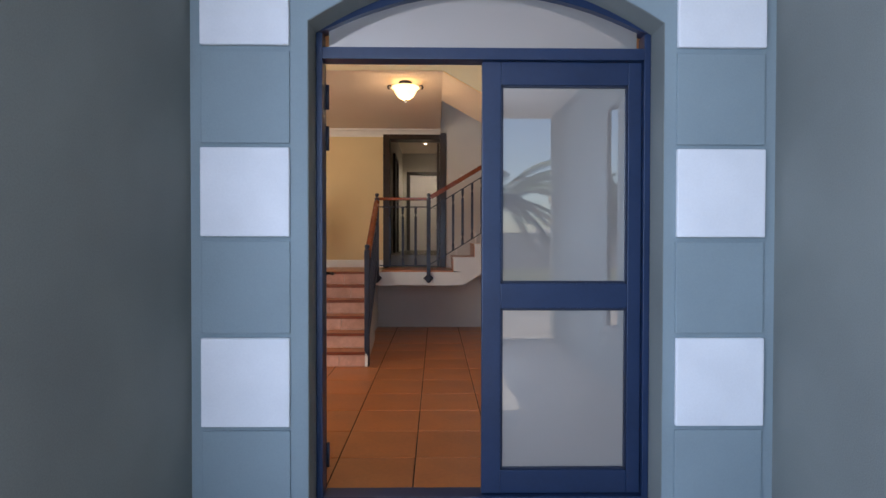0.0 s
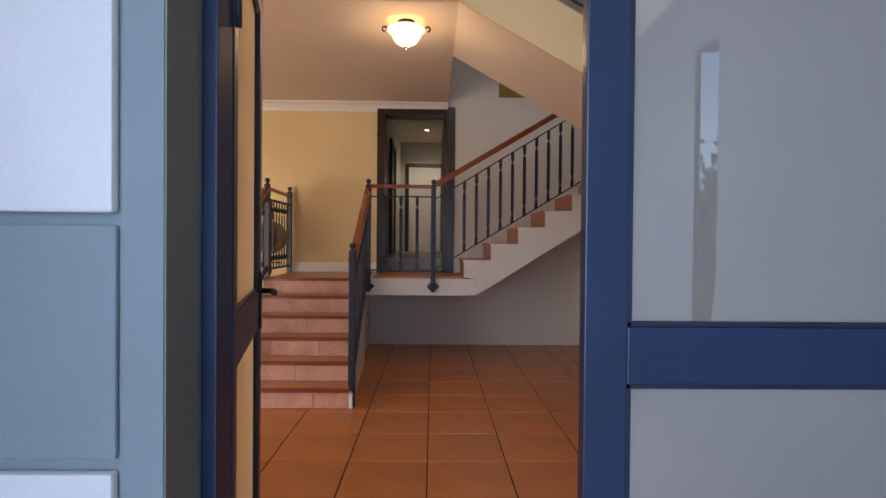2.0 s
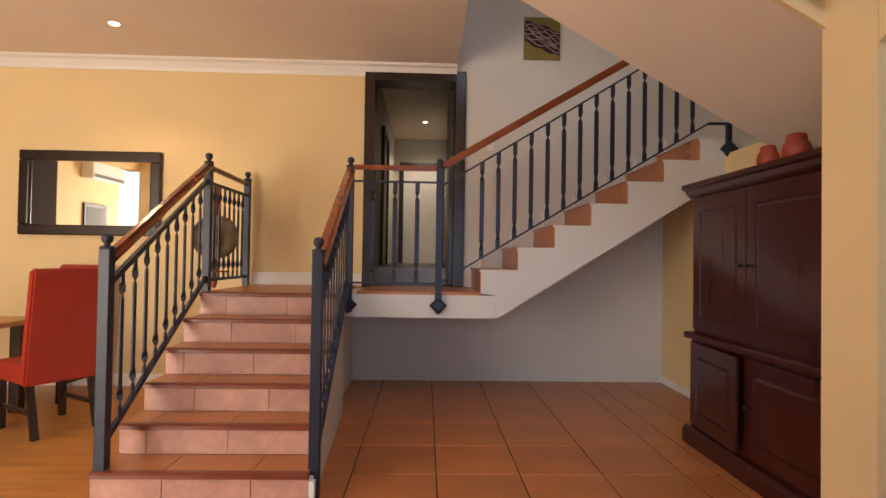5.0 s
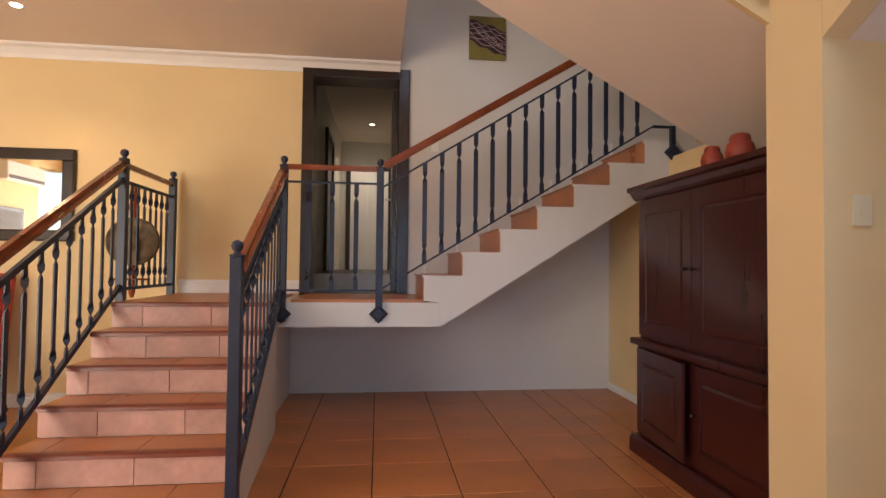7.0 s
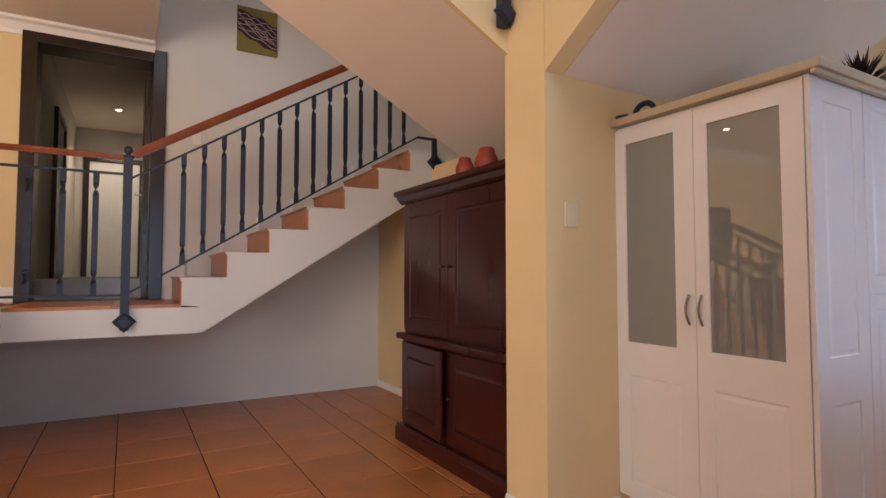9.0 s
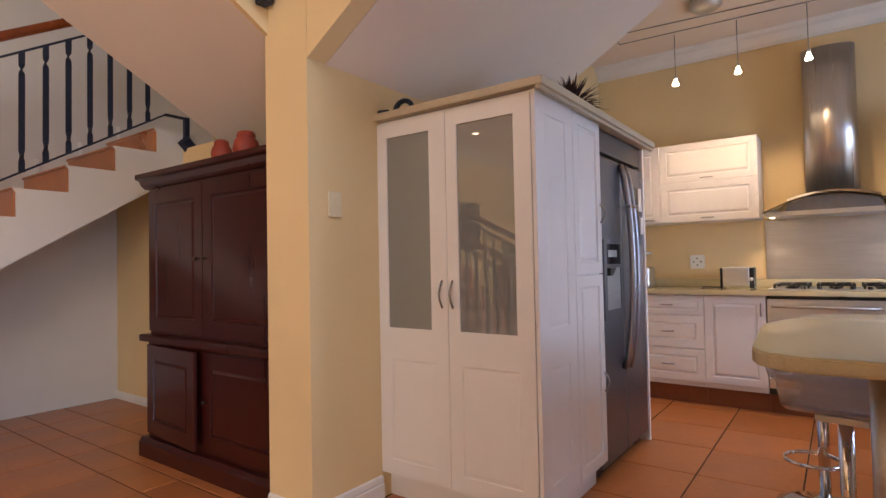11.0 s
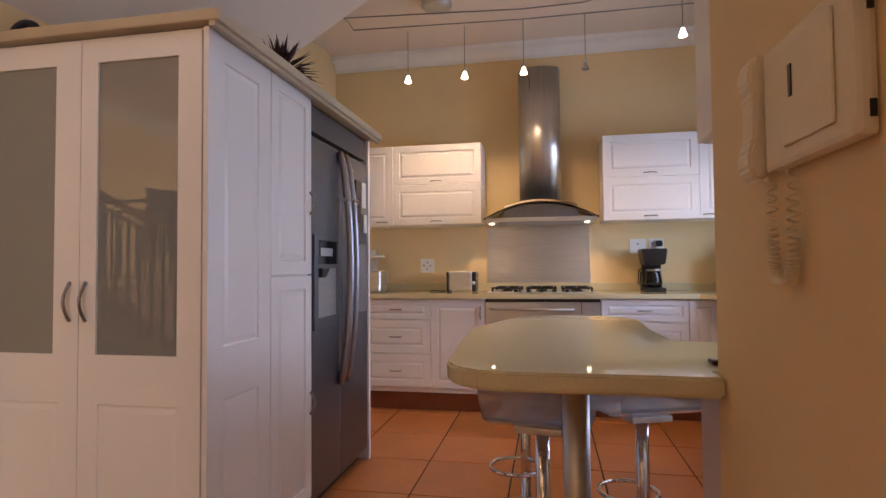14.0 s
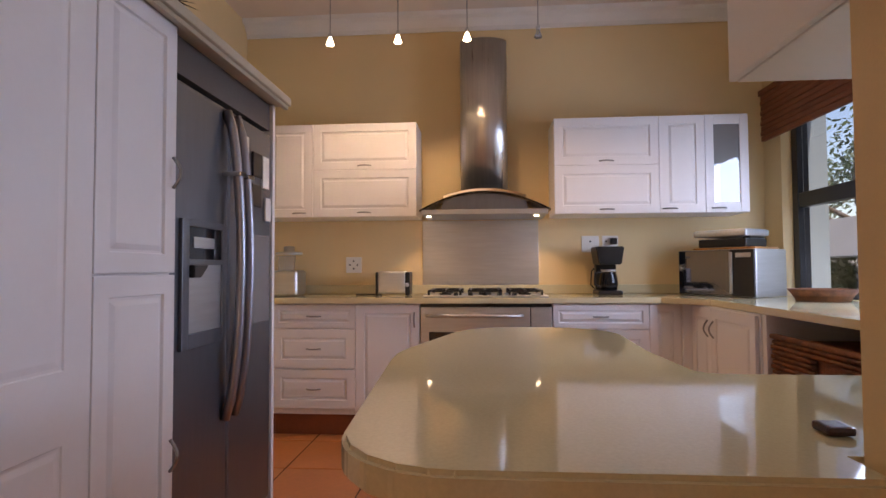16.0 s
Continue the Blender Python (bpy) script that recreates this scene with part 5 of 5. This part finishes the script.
part("end", box((5.002, 4.05, 0.951), (5.168, 4.085, 1.125), 0.012), "black", toast)
part("end", box((5.002, 4.285, 0.951), (5.168, 4.305, 1.125), 0.008), "black", toast)
part("knob", lathe([(0.016, 0), (0.014, 0.015), (0, 0.016)], (4.995, 4.068, 1.03), 12, None, pose(0, 0, 0, 0, -90, 0)), "steel", toast)
part("cord", sweep([(5.1, 4.30, 0.957), (5.08, 4.37, 0.957), (5.12, 4.42, 0.957), (5.10, 4.47, 0.957)], 0.005), "black", toast)
cof = thing("coffee_maker", (5.1, 2.60, 0.951), "black filter coffee maker with a glass jug", "coffee maker")
part("base", box((5.0, 2.52, 0.951), (5.22, 2.69, 0.985), 0.01), "black", cof)
part("column", box((5.15, 2.53, 0.985), (5.22, 2.68, 1.20), 0.01), "black", cof)
part("filter_head", prism([(2.505, 1.30), (2.705, 1.30), (2.685, 1.17), (2.525, 1.17)], "x", 5.0, 5.22, None, 0.008), "black", cof)
part("jug", lathe([(0, 0.987), (0.06, 0.987), (0.068, 1.03), (0.06, 1.09), (0.045, 1.12), (0.05, 1.14)], (5.075, 2.605, 0), 20), "black_glass", cof)
part("jug_handle", sweep([(5.03, 2.665, 1.12), (5.02, 2.71, 1.11), (5.02, 2.715, 1.03), (5.035, 2.67, 1.01)], 0.008), "black", cof)
part("band", lathe([(0.052, 1.118), (0.054, 1.118), (0.054, 1.135), (0.052, 1.135)], (5.075, 2.605, 0), 20), "steel", cof)
part("cord", sweep([(5.20, 2.66, 0.97), (5.24, 2.70, 1.02), (5.26, 2.69, 1.12), (5.27, 2.60, 1.22), (5.27, 2.54, 1.30)], 0.005), "black", cof)
part("plug", box((5.245, 2.495, 1.325), (5.288, 2.545, 1.375), 0.008), "black", cof, "black plug in the socket")
mic = thing("microwave", (4.95, 1.85, 0.951), "silver microwave oven with a black mirrored door", "microwave")
mc = Matrix.Translation((4.93, 1.81, 0)) @ pose(0, 0, 0, 0, 0, -55)


def mb(lo, hi, bev=0.004):
    bm = box(lo, hi, bev)
    bmesh.ops.transform(bm, matrix=mc, verts=bm.verts)
    return bm


part("casing", mb((-0.17, -0.27, 0.953), (0.19, 0.27, 1.265), 0.008), "steel", mic)
part("door", mb((-0.19, -0.12, 0.958), (-0.171, 0.268, 1.262)), "mirror_black", mic, "black mirrored glass door")
part("control_panel", mb((-0.19, -0.268, 0.958), (-0.171, -0.125, 1.262)), "black", mic)
part("handle_bar", mb((-0.205, -0.130, 0.975), (-0.190, -0.112, 1.245), 0.004), "steel", mic, "slim steel door handle")
part("display", mb((-0.192, -0.25, 1.21), (-0.189, -0.15, 1.24), 0.001), "steel", mic)
cl = thing("chopping_board", (4.98, 1.80, 1.266), "thin wooden board lying on the microwave", "board")
part("board", mb((-0.12, -0.24, 1.267), (0.16, 0.20, 1.28)), "laminate", cl)
gr = thing("contact_grill", (4.98, 1.80, 1.28), "folded steel contact grill on the microwave", "grill")
part("grill_base", mb((-0.12, -0.18, 1.281), (0.13, 0.16, 1.34), 0.012), "black", gr)
part("grill_lid", mb((-0.15, -0.20, 1.352), (0.13, 0.18, 1.40), 0.018), "steel", gr)
part("hinge", mb((-0.05, -0.17, 1.335), (0.12, -0.12, 1.36)), "black", gr)
fp = thing("food_processor", (5.05, 4.96, 0.951), "steel food processor with black trim", "food processor")
part("motor_base", box((4.96, 4.88, 0.952), (5.18, 5.10, 1.14), 0.03, seg=3), "steel", fp)
part("jug", lathe([(0.06, 1.14), (0.068, 1.24), (0.07, 1.25), (0, 1.25)], (5.07, 5.0, 0), 18), "acrylic", fp)
part("lid", lathe([(0.10, 1.26), (0.10, 1.275), (0.04, 1.28), (0.04, 1.32), (0, 1.325)], (5.07, 4.98, 0), 18), "steel", fp)

# peninsula worktop with its leg and the stools
pen = thing("breakfast_bar", (2.4, 3.3, 0), "pale speckled stone breakfast bar on a steel leg", "breakfast bar")


def rounded(points, radii, n=6):
    out = []
    m = len(points)
    for k in range(m):
        p, a, b = Vector(points[k]), Vector(points[k - 1]), Vector(points[(k + 1) % m])
        r = radii[k]
        if not r:
            out.append(tuple(p))
            continue
        u, v = (a - p).normalized(), (b - p).normalized()
        half = u.angle(v) / 2
        t = r / math.tan(half)
        c = p + (u + v).normalized() * (r / math.sin(half))
        s, e = p + u * t - c, p + v * t - c
        for j in range(n + 1):
            w = s.lerp(e, j / n).normalized() * r
            out.append(tuple(c + w))
    return out


outline = rounded([(1.615, 3.085), (1.615, 3.688), (2.45, 3.74), (3.08, 3.56), (3.06, 3.05), (2.50, 3.075), (2.19, 3.06), (2.19, 2.2), (1.765, 2.2), (1.765, 2.72), (1.684, 2.72), (1.684, 3.085)], [0, 0.16, 0.5, 0.24, 0.22, 0.3, 0.05, 0, 0, 0, 0, 0])
part("top", prism(outline, "z", 0.885, 0.93, None, 0.007), "counter", pen)
part("leg", rod((2.0, 3.37, 0.02), (2.0, 3.37, 0.884), 0.038, None, 28), "steel", pen, "round steel table leg")
part("foot", lathe([(0, 0.001), (0.07, 0.001), (0.07, 0.015), (0.04, 0.02), (0, 0.02)], (2.0, 3.37, 0), 24), "steel", pen)
part("end_wall", box((1.765, 2.2, 0.001), (2.15, 3.0, 0.884), 0.003), "white_door", pen, "white panel under the bar")
part("corner_upstand", box((1.70, 3.02, 0.931), (1.73, 3.045, 0.985), 0.004), "counter", pen)
remote = thing("small_case", (1.84, 3.12, 0.93), "small dark case lying on the breakfast bar", "case")
part("case", box((1.76, 3.035, 0.931), (1.80, 3.07, 0.943), 0.005), "mahogany", remote)
hc = thing("bar_cupboard", (2.0, 2.6, 1.55), "white hanging cupboard over the breakfast bar", "cupboard")
part("body", box((1.762, 1.395, 1.55), (2.25, 2.95, 3.158), 0.003), "white_door", hc)
part("side_front", box((1.762, 2.951, 1.552), (2.252, 2.966, 3.158), 0.002), "white_door", hc)


def stool(x, y, turn, seat_z):
    s = thing("bar_stool", (0, 0, 0), "clear grey acrylic bar stool on a chrome pole", "stool", "stools at the breakfast bar")
    shell = bmesh.new()
    prof = [(-0.19, 0.10), (-0.17, 0.03), (-0.10, 0.0), (0.08, -0.01), (0.15, 0.02), (0.20, 0.10), (0.215, 0.17), (0.20, 0.172), (0.185, 0.11), (0.14, 0.035), (0.07, 0.006), (-0.10, 0.016), (-0.16, 0.045), (-0.178, 0.10)]
    shell = prism([(u, v + seat_z) for u, v in prof], "y", -0.17, 0.17, shell, 0.004)
    part("seat_shell", shell, "acrylic", s, "clear grey acrylic seat")
    part("seat_plate", box((-0.08, -0.08, seat_z - 0.035), (0.08, 0.08, seat_z - 0.012), 0.004), "steel", s)
    part("pole", rod((0, 0, 0.02), (0, 0, seat_z - 0.035), 0.025, None, 20), "chrome", s)
    part("base", lathe([(0, 0.001), (0.20, 0.001), (0.205, 0.008), (0.16, 0.022), (0.06, 0.035), (0.03, 0.06), (0, 0.06)], (0, 0, 0), 32), "chrome", s)
    ring = [(0.115 + 0.115 * math.cos(a), 0.115 * math.sin(a), 0.26) for a in [k * math.tau / 20 for k in range(21)]]
    part("footrest", sweep(ring, 0.009, None, 6), "chrome", s)
    s.matrix_basis = pose(x, y, 0, 0, 0, turn)
    return s


stool(2.32, 3.47, 170, 0.64)
stool(2.60, 3.10, 20, 0.62)
stool(3.02, 3.56, 160, 0.60)

# intercom on the hall side of the front wall
ic = thing("intercom", (1.33, 3.09, 1.3), "ivory wall intercom handset with a curly cord", "intercom")
part("wall_box", box((1.06, 3.081, 1.305), (1.318, 3.106, 1.490), 0.008), "ivory", ic)
part("cradle_lip", box((1.10, 3.106, 1.330), (1.24, 3.110, 1.470), 0.003), "ivory", ic)
grip = prism([(3.095, 1.300), (3.116, 1.300), (3.124, 1.318), (3.124, 1.345), (3.116, 1.365), (3.114, 1.435), (3.122, 1.455), (3.122, 1.480), (3.112, 1.500), (3.095, 1.500)], "x", 1.332, 1.388, None, 0.005)
part("handset", grip, "ivory", ic, "ivory telephone handset")
part("button", box((1.205, 3.110, 1.395), (1.215, 3.112, 1.440), 0.001), "black", ic)
for bz in (1.335, 1.455):
    part("fixing_slot", box((1.0585, 3.085, bz - 0.010), (1.0605, 3.092, bz + 0.010)), "black", ic)
coil = []
for k in range(420):
    s = k / 419
    xx = 1.325 - 0.078 * (s * s * (3 - 2 * s))
    zz = 1.30 - 0.165 * (1 - abs(2 * s - 1) ** 4)
    a = k * 0.95
    coil.append((xx + 0.0080 * math.cos(a), 3.096 + 0.0080 * math.sin(a), zz))
part("cord", sweep(coil, 0.0022, None, 5), "ivory", ic, "curly ivory cord")
sw = thing("light_switch", (1.64, 5.42, 1.5), "white plastic light switch on the wall", "switch")
part("plate", box((1.605, 5.412, 1.44), (1.685, 5.4225, 1.56), 0.003), "ivory", sw)
part("rocker", box((1.63, 5.408, 1.475), (1.66, 5.412, 1.525), 0.002), "ivory", sw)
sw2 = thing("light_switch", (0.33, 8.7, 2.45), "white plastic light switch on the stair wall", "switch")
part("plate", box((0.29, 8.703, 2.36), (0.36, 8.7145, 2.48), 0.003), "white_plastic", sw2)

# low-voltage cable lights
cab = thing("cable_light", (4.3, 3.5, 2.9), "two ceiling cables carrying small hanging spotlights", "cable light")
cz = 2.97
for run in (((4.07, 4.90), (4.20, 3.60), (4.19, 3.19), (3.96, 2.60), (3.70, 1.70)), ((4.28, 4.87), (4.36, 3.60), (4.36, 1.6))):
    part("cable", sweep([(x, y, cz) for x, y in run], 0.0045, None, 6), "handle_steel", cab)
part("end_link", sweep([(4.07, 4.90, cz), (4.075, 4.90, cz + 0.03), (4.20, 4.88, cz + 0.03), (4.28, 4.87, cz)], 0.0045, None, 6), "handle_steel", cab)
part("transformer", lathe([(0, 3.075), (0.08, 3.08), (0.115, 3.11), (0.105, 3.158)], (4.32, 4.23, 0), 24), "steel", cab, "round chrome transformer")
for px, py, lit in ((4.47, 4.48, True), (4.47, 4.04, True), (4.47, 3.60, True), (4.47, 3.157, False), (4.01, 2.60, True)):
    p = part("suspension", rod((px - 0.05, py, 2.65), (px - 0.05, py, cz + 0.02), 0.003, None, 6), "handle_steel", cab)
    part("holder", lathe([(0.006, 2.665), (0.014, 2.655), (0.014, 2.635), (0.0, 2.635)], (px - 0.05, py, 0), 12), "steel", p)
    part("shade", lathe([(0.009, 2.637), (0.013, 2.622), (0.026, 2.588), (0.023, 2.585), (0, 2.590)], (px - 0.05, py, 0), 14), "bulb" if lit else "acrylic", p, "lit glass shade" if lit else "unlit glass shade")

# kitchen window, blind and what lies outside
win = thing("window_1", (4.05, 1.3, 0.95), "dark metal kitchen window with two panes above the worktop", "window", kind="structure")
for lo, hi in (((WX1 - 0.07, 1.24, WZ0), (WX1, 1.32, WZ1)), ((WX0, 1.24, WZ0), (WX0 + 0.07, 1.32, WZ1)), ((WX0 + 0.07, 1.24, WZ0), (WX1 - 0.07, 1.32, WZ0 + 0.05)), ((WX0 + 0.07, 1.24, WZ1 - 0.05), (WX1 - 0.07, 1.32, WZ1)), ((WX0 + 0.07, 1.245, 1.56), (WX1 - 0.07, 1.315, 1.66)), ((4.0, 1.245, WZ0 + 0.05), (4.06, 1.315, 1.56))):
    part("window_frame", box(lo, hi, 0.004), "black", win)
for z0, z1 in ((WZ0 + 0.05, 1.56), (1.66, WZ1 - 0.05)):
    pn = part("pane", box((WX0 + 0.07, 1.277, z0), (WX1 - 0.07, 1.283, z1)), "glass", win)
    pn.visible_shadow = False
setting("wall_window_reveal", box((WX1 - 0.012, 1.08, WZ0 + 0.002), (WX1 - 0.001, 1.238, WZ1 - 0.002)), "pilaster", "blue-grey painted outer reveal of the kitchen window", "wall")
bl = thing("roller_blind", (4.2, 1.42, 2.1), "rolled-up reddish cane blind over the window", "blind")
for k in range(9):
    part("fold", box((3.0, 1.415 + 0.004 * (k % 2), 2.075 + k * 0.038), (5.22, 1.445 + 0.004 * (k % 2), 2.111 + k * 0.038), 0.008), "blind", bl)
part("head_board", box((3.0, 1.391, 2.42), (5.24, 1.45, 2.46), 0.003), "blind", bl)
tray = thing("basket_tray", (4.3, 1.55, 0.951), "shallow woven tray on the window ledge", "basket")
part("tray", lathe([(0, 0.952), (0.13, 0.952), (0.17, 1.02), (0.175, 1.02), (0.135, 0.965), (0, 0.965)], (4.30, 1.58, 0), 24), "wicker", tray)
net = thing("shade_sail", (6, -3, 1.7), "grey shade sail stretched on posts outside the window", "shade sail")
part("sail", prism([(-5.0, 2.0), (-2.6, 1.95), (-0.6, 1.25), (-0.6, 1.27), (-2.6, 1.98), (-5.0, 2.03)], "x", 6.5, 13.5), "net", net)
for px, py, pz in ((8.2, -0.65, 1.27), (12.0, -0.65, 1.27), (8.2, -4.9, 2.0), (12.0, -4.9, 2.0)):
    part("post", rod((px, py, -0.06), (px, py, pz), 0.035), "steel", net)


def leafy_tree(x, y, height, crown, leaves, seed, label):
    rnd = random.Random(seed)
    t = thing("tree", (x, y, -0.06), label, "tree", "trees in the garden")
    wood = bmesh.new()
    wood = rod((x, y, -0.06), (x + 0.2, y, height * 0.45), 0.14, wood, 8, 0.10)
    tips = []
    for k in range(9):
        a = rnd.random() * math.tau
        base = Vector((x + 0.2 * rnd.random(), y, height * rnd.uniform(0.35, 0.5)))
        mid = base + Vector((math.cos(a), math.sin(a), 0.7)) * crown * 0.45
        wood = rod(base, mid, 0.06, wood, 6, 0.035)
        for j in range(4):
            b = a + rnd.uniform(-1, 1)
            end = mid + Vector((math.cos(b), math.sin(b), rnd.uniform(0.1, 0.9))) * crown * rnd.uniform(0.3, 0.6)
            wood = rod(mid, end, 0.03, wood, 5, 0.008)
            tips.append(end)
            tips.append(mid.lerp(end, 0.6))
    part("trunk", wood, "bark", t)
    verts, faces = [], []
    for k in range(leaves):
        c = rnd.choice(tips) + Vector((rnd.gauss(0, 1), rnd.gauss(0, 1), rnd.gauss(0, 0.8))) * crown * 0.13
        u = Vector((rnd.gauss(0, 1), rnd.gauss(0, 1), rnd.gauss(0, 1))).normalized()
        v = u.orthogonal().normalized()
        s = rnd.uniform(0.04, 0.08)
        i = len(verts)
        verts += [c - u * s, c + v * s * 0.45, c + u * s, c - v * s * 0.45]
        faces.append((i, i + 1, i + 2, i + 3))
    me = bpy.data.meshes.new("crown")
    me.from_pydata([tuple(p) for p in verts], [], faces)
    me.materials.append(M["leaf"])
    ob = new("crown", me)
    ob.parent = t
    ob.matrix_parent_inverse = world_of(t).inverted()


leafy_tree(13.2, -4.6, 4.2, 2.6, 6000, 3, "spreading garden tree with an open crown")
leafy_tree(17.5, -5.6, 4.4, 3.0, 6000, 4, "leafy garden tree behind the shade sail")
leafy_tree(11.0, -2.9, 1.1, 0.9, 4000, 6, "low leafy garden shrub under the sail")
leafy_tree(13.5, -3.4, 1.2, 1.0, 4000, 7, "low leafy garden shrub beside the sail")
leafy_tree(3.6, -3.6, 3.0, 1.5, 6000, 5, "small leafy tree beside the porch")


def palm(x, y, h):
    rnd = random.Random(8)
    p = thing("palm_tree", (x, y, -0.06), "palm tree with long feathered fronds", "tree")
    part("trunk", rod((x, y, -0.06), (x, y, h), 0.16, None, 12, 0.12), "bark", p)
    for k in range(44):
        a = k * math.tau / 22 + rnd.uniform(-0.2, 0.2)
        lift = rnd.uniform(-0.5, 2.0)
        bm = bmesh.new()
        prev = None
        for j in range(19):
            s = j / 18
            c = Vector((x + math.cos(a) * 2.4 * s, y + math.sin(a) * 2.4 * s, h + lift * 1.2 * s - 1.3 * s * s))
            if prev:
                bm = rod(prev, c, 0.012, bm, 4)
                for side in (-1, 1):
                    w = Vector((-math.sin(a), math.cos(a), 0)) * side
                    tip = c + w * 0.42 * (1 - 0.6 * s) + Vector((math.cos(a), math.sin(a), 0)) * 0.12 + Vector((0, 0, -0.15))
                    for q in (0, 0.25, 0.5, 0.75):
                        b0 = prev.lerp(c, q)
                        vs = [bm.verts.new(b0), bm.verts.new(b0 + Vector((math.cos(a), math.sin(a), 0)) * 0.060), bm.verts.new(tip - (c - prev) * (1 - q))]
                        bm.faces.new(vs)
            prev = c
        part("frond", bm, "palm_leaf", p)


palm(1.7, -10.5, 2.6)

# ---- floor tiles ----
setting("floor_dining", box((-6.0, 3.08, -0.06), (-2.04, 8.714, -0.001)), "laminate", "polished orange wooden dining room floor", "floor")


def tiled_floor(name, label, x0, x1, y0, y1, jx, jy, skip=None):
    fl = setting(name, box((x0, y0, -0.06), (x1, y1, -0.004)), "grout", label, "floor")
    made = {}
    kx0, ky0 = math.floor((x0 - jx) / 0.5), math.floor((y0 - jy) / 0.5)
    for i in range(kx0, kx0 + int((x1 - x0) / 0.5) + 3):
        for j in range(ky0, ky0 + int((y1 - y0) / 0.5) + 3):
            xa, xb = max(x0, jx + i * 0.5), min(x1, jx + i * 0.5 + 0.5)
            ya, yb = max(y0, jy + j * 0.5), min(y1, jy + j * 0.5 + 0.5)
            if xb - xa < 0.03 or yb - ya < 0.03 or (skip and skip((xa + xb) / 2, (ya + yb) / 2)):
                continue
            key = (round(xb - xa, 3), round(yb - ya, 3))
            if key not in made:
                me = bpy.data.meshes.new("tile")
                bm = box((-key[0] / 2 + 0.004, -key[1] / 2 + 0.004, -0.012), (key[0] / 2 - 0.004, key[1] / 2 - 0.004, 0.0), 0.0025, seg=1)
                bm.to_mesh(me)
                bm.free()
                me.materials.append(M["tile"])
                made[key] = me
            t = new("tile", made[key])
            t.location = ((xa + xb) / 2, (ya + yb) / 2, -0.0005 + 0.0008 * (random.random() - 0.5))
            t.parent = fl


tiled_floor("floor", "terracotta tiled hall floor with dark joints", -2.04, 1.489, 2.95, 9.049, -0.22, 0.07, lambda x, y: x < -1.3 and y > 6.5)
tiled_floor("floor_recess", "terracotta tiled floor beside the armoire", 1.4895, 2.22, 5.74, 9.049, -0.22, 0.07)
tiled_floor("floor_kitchen", "terracotta tiled kitchen floor", 1.4895, 5.299, 1.40, 5.42, 3.15, 4.16)
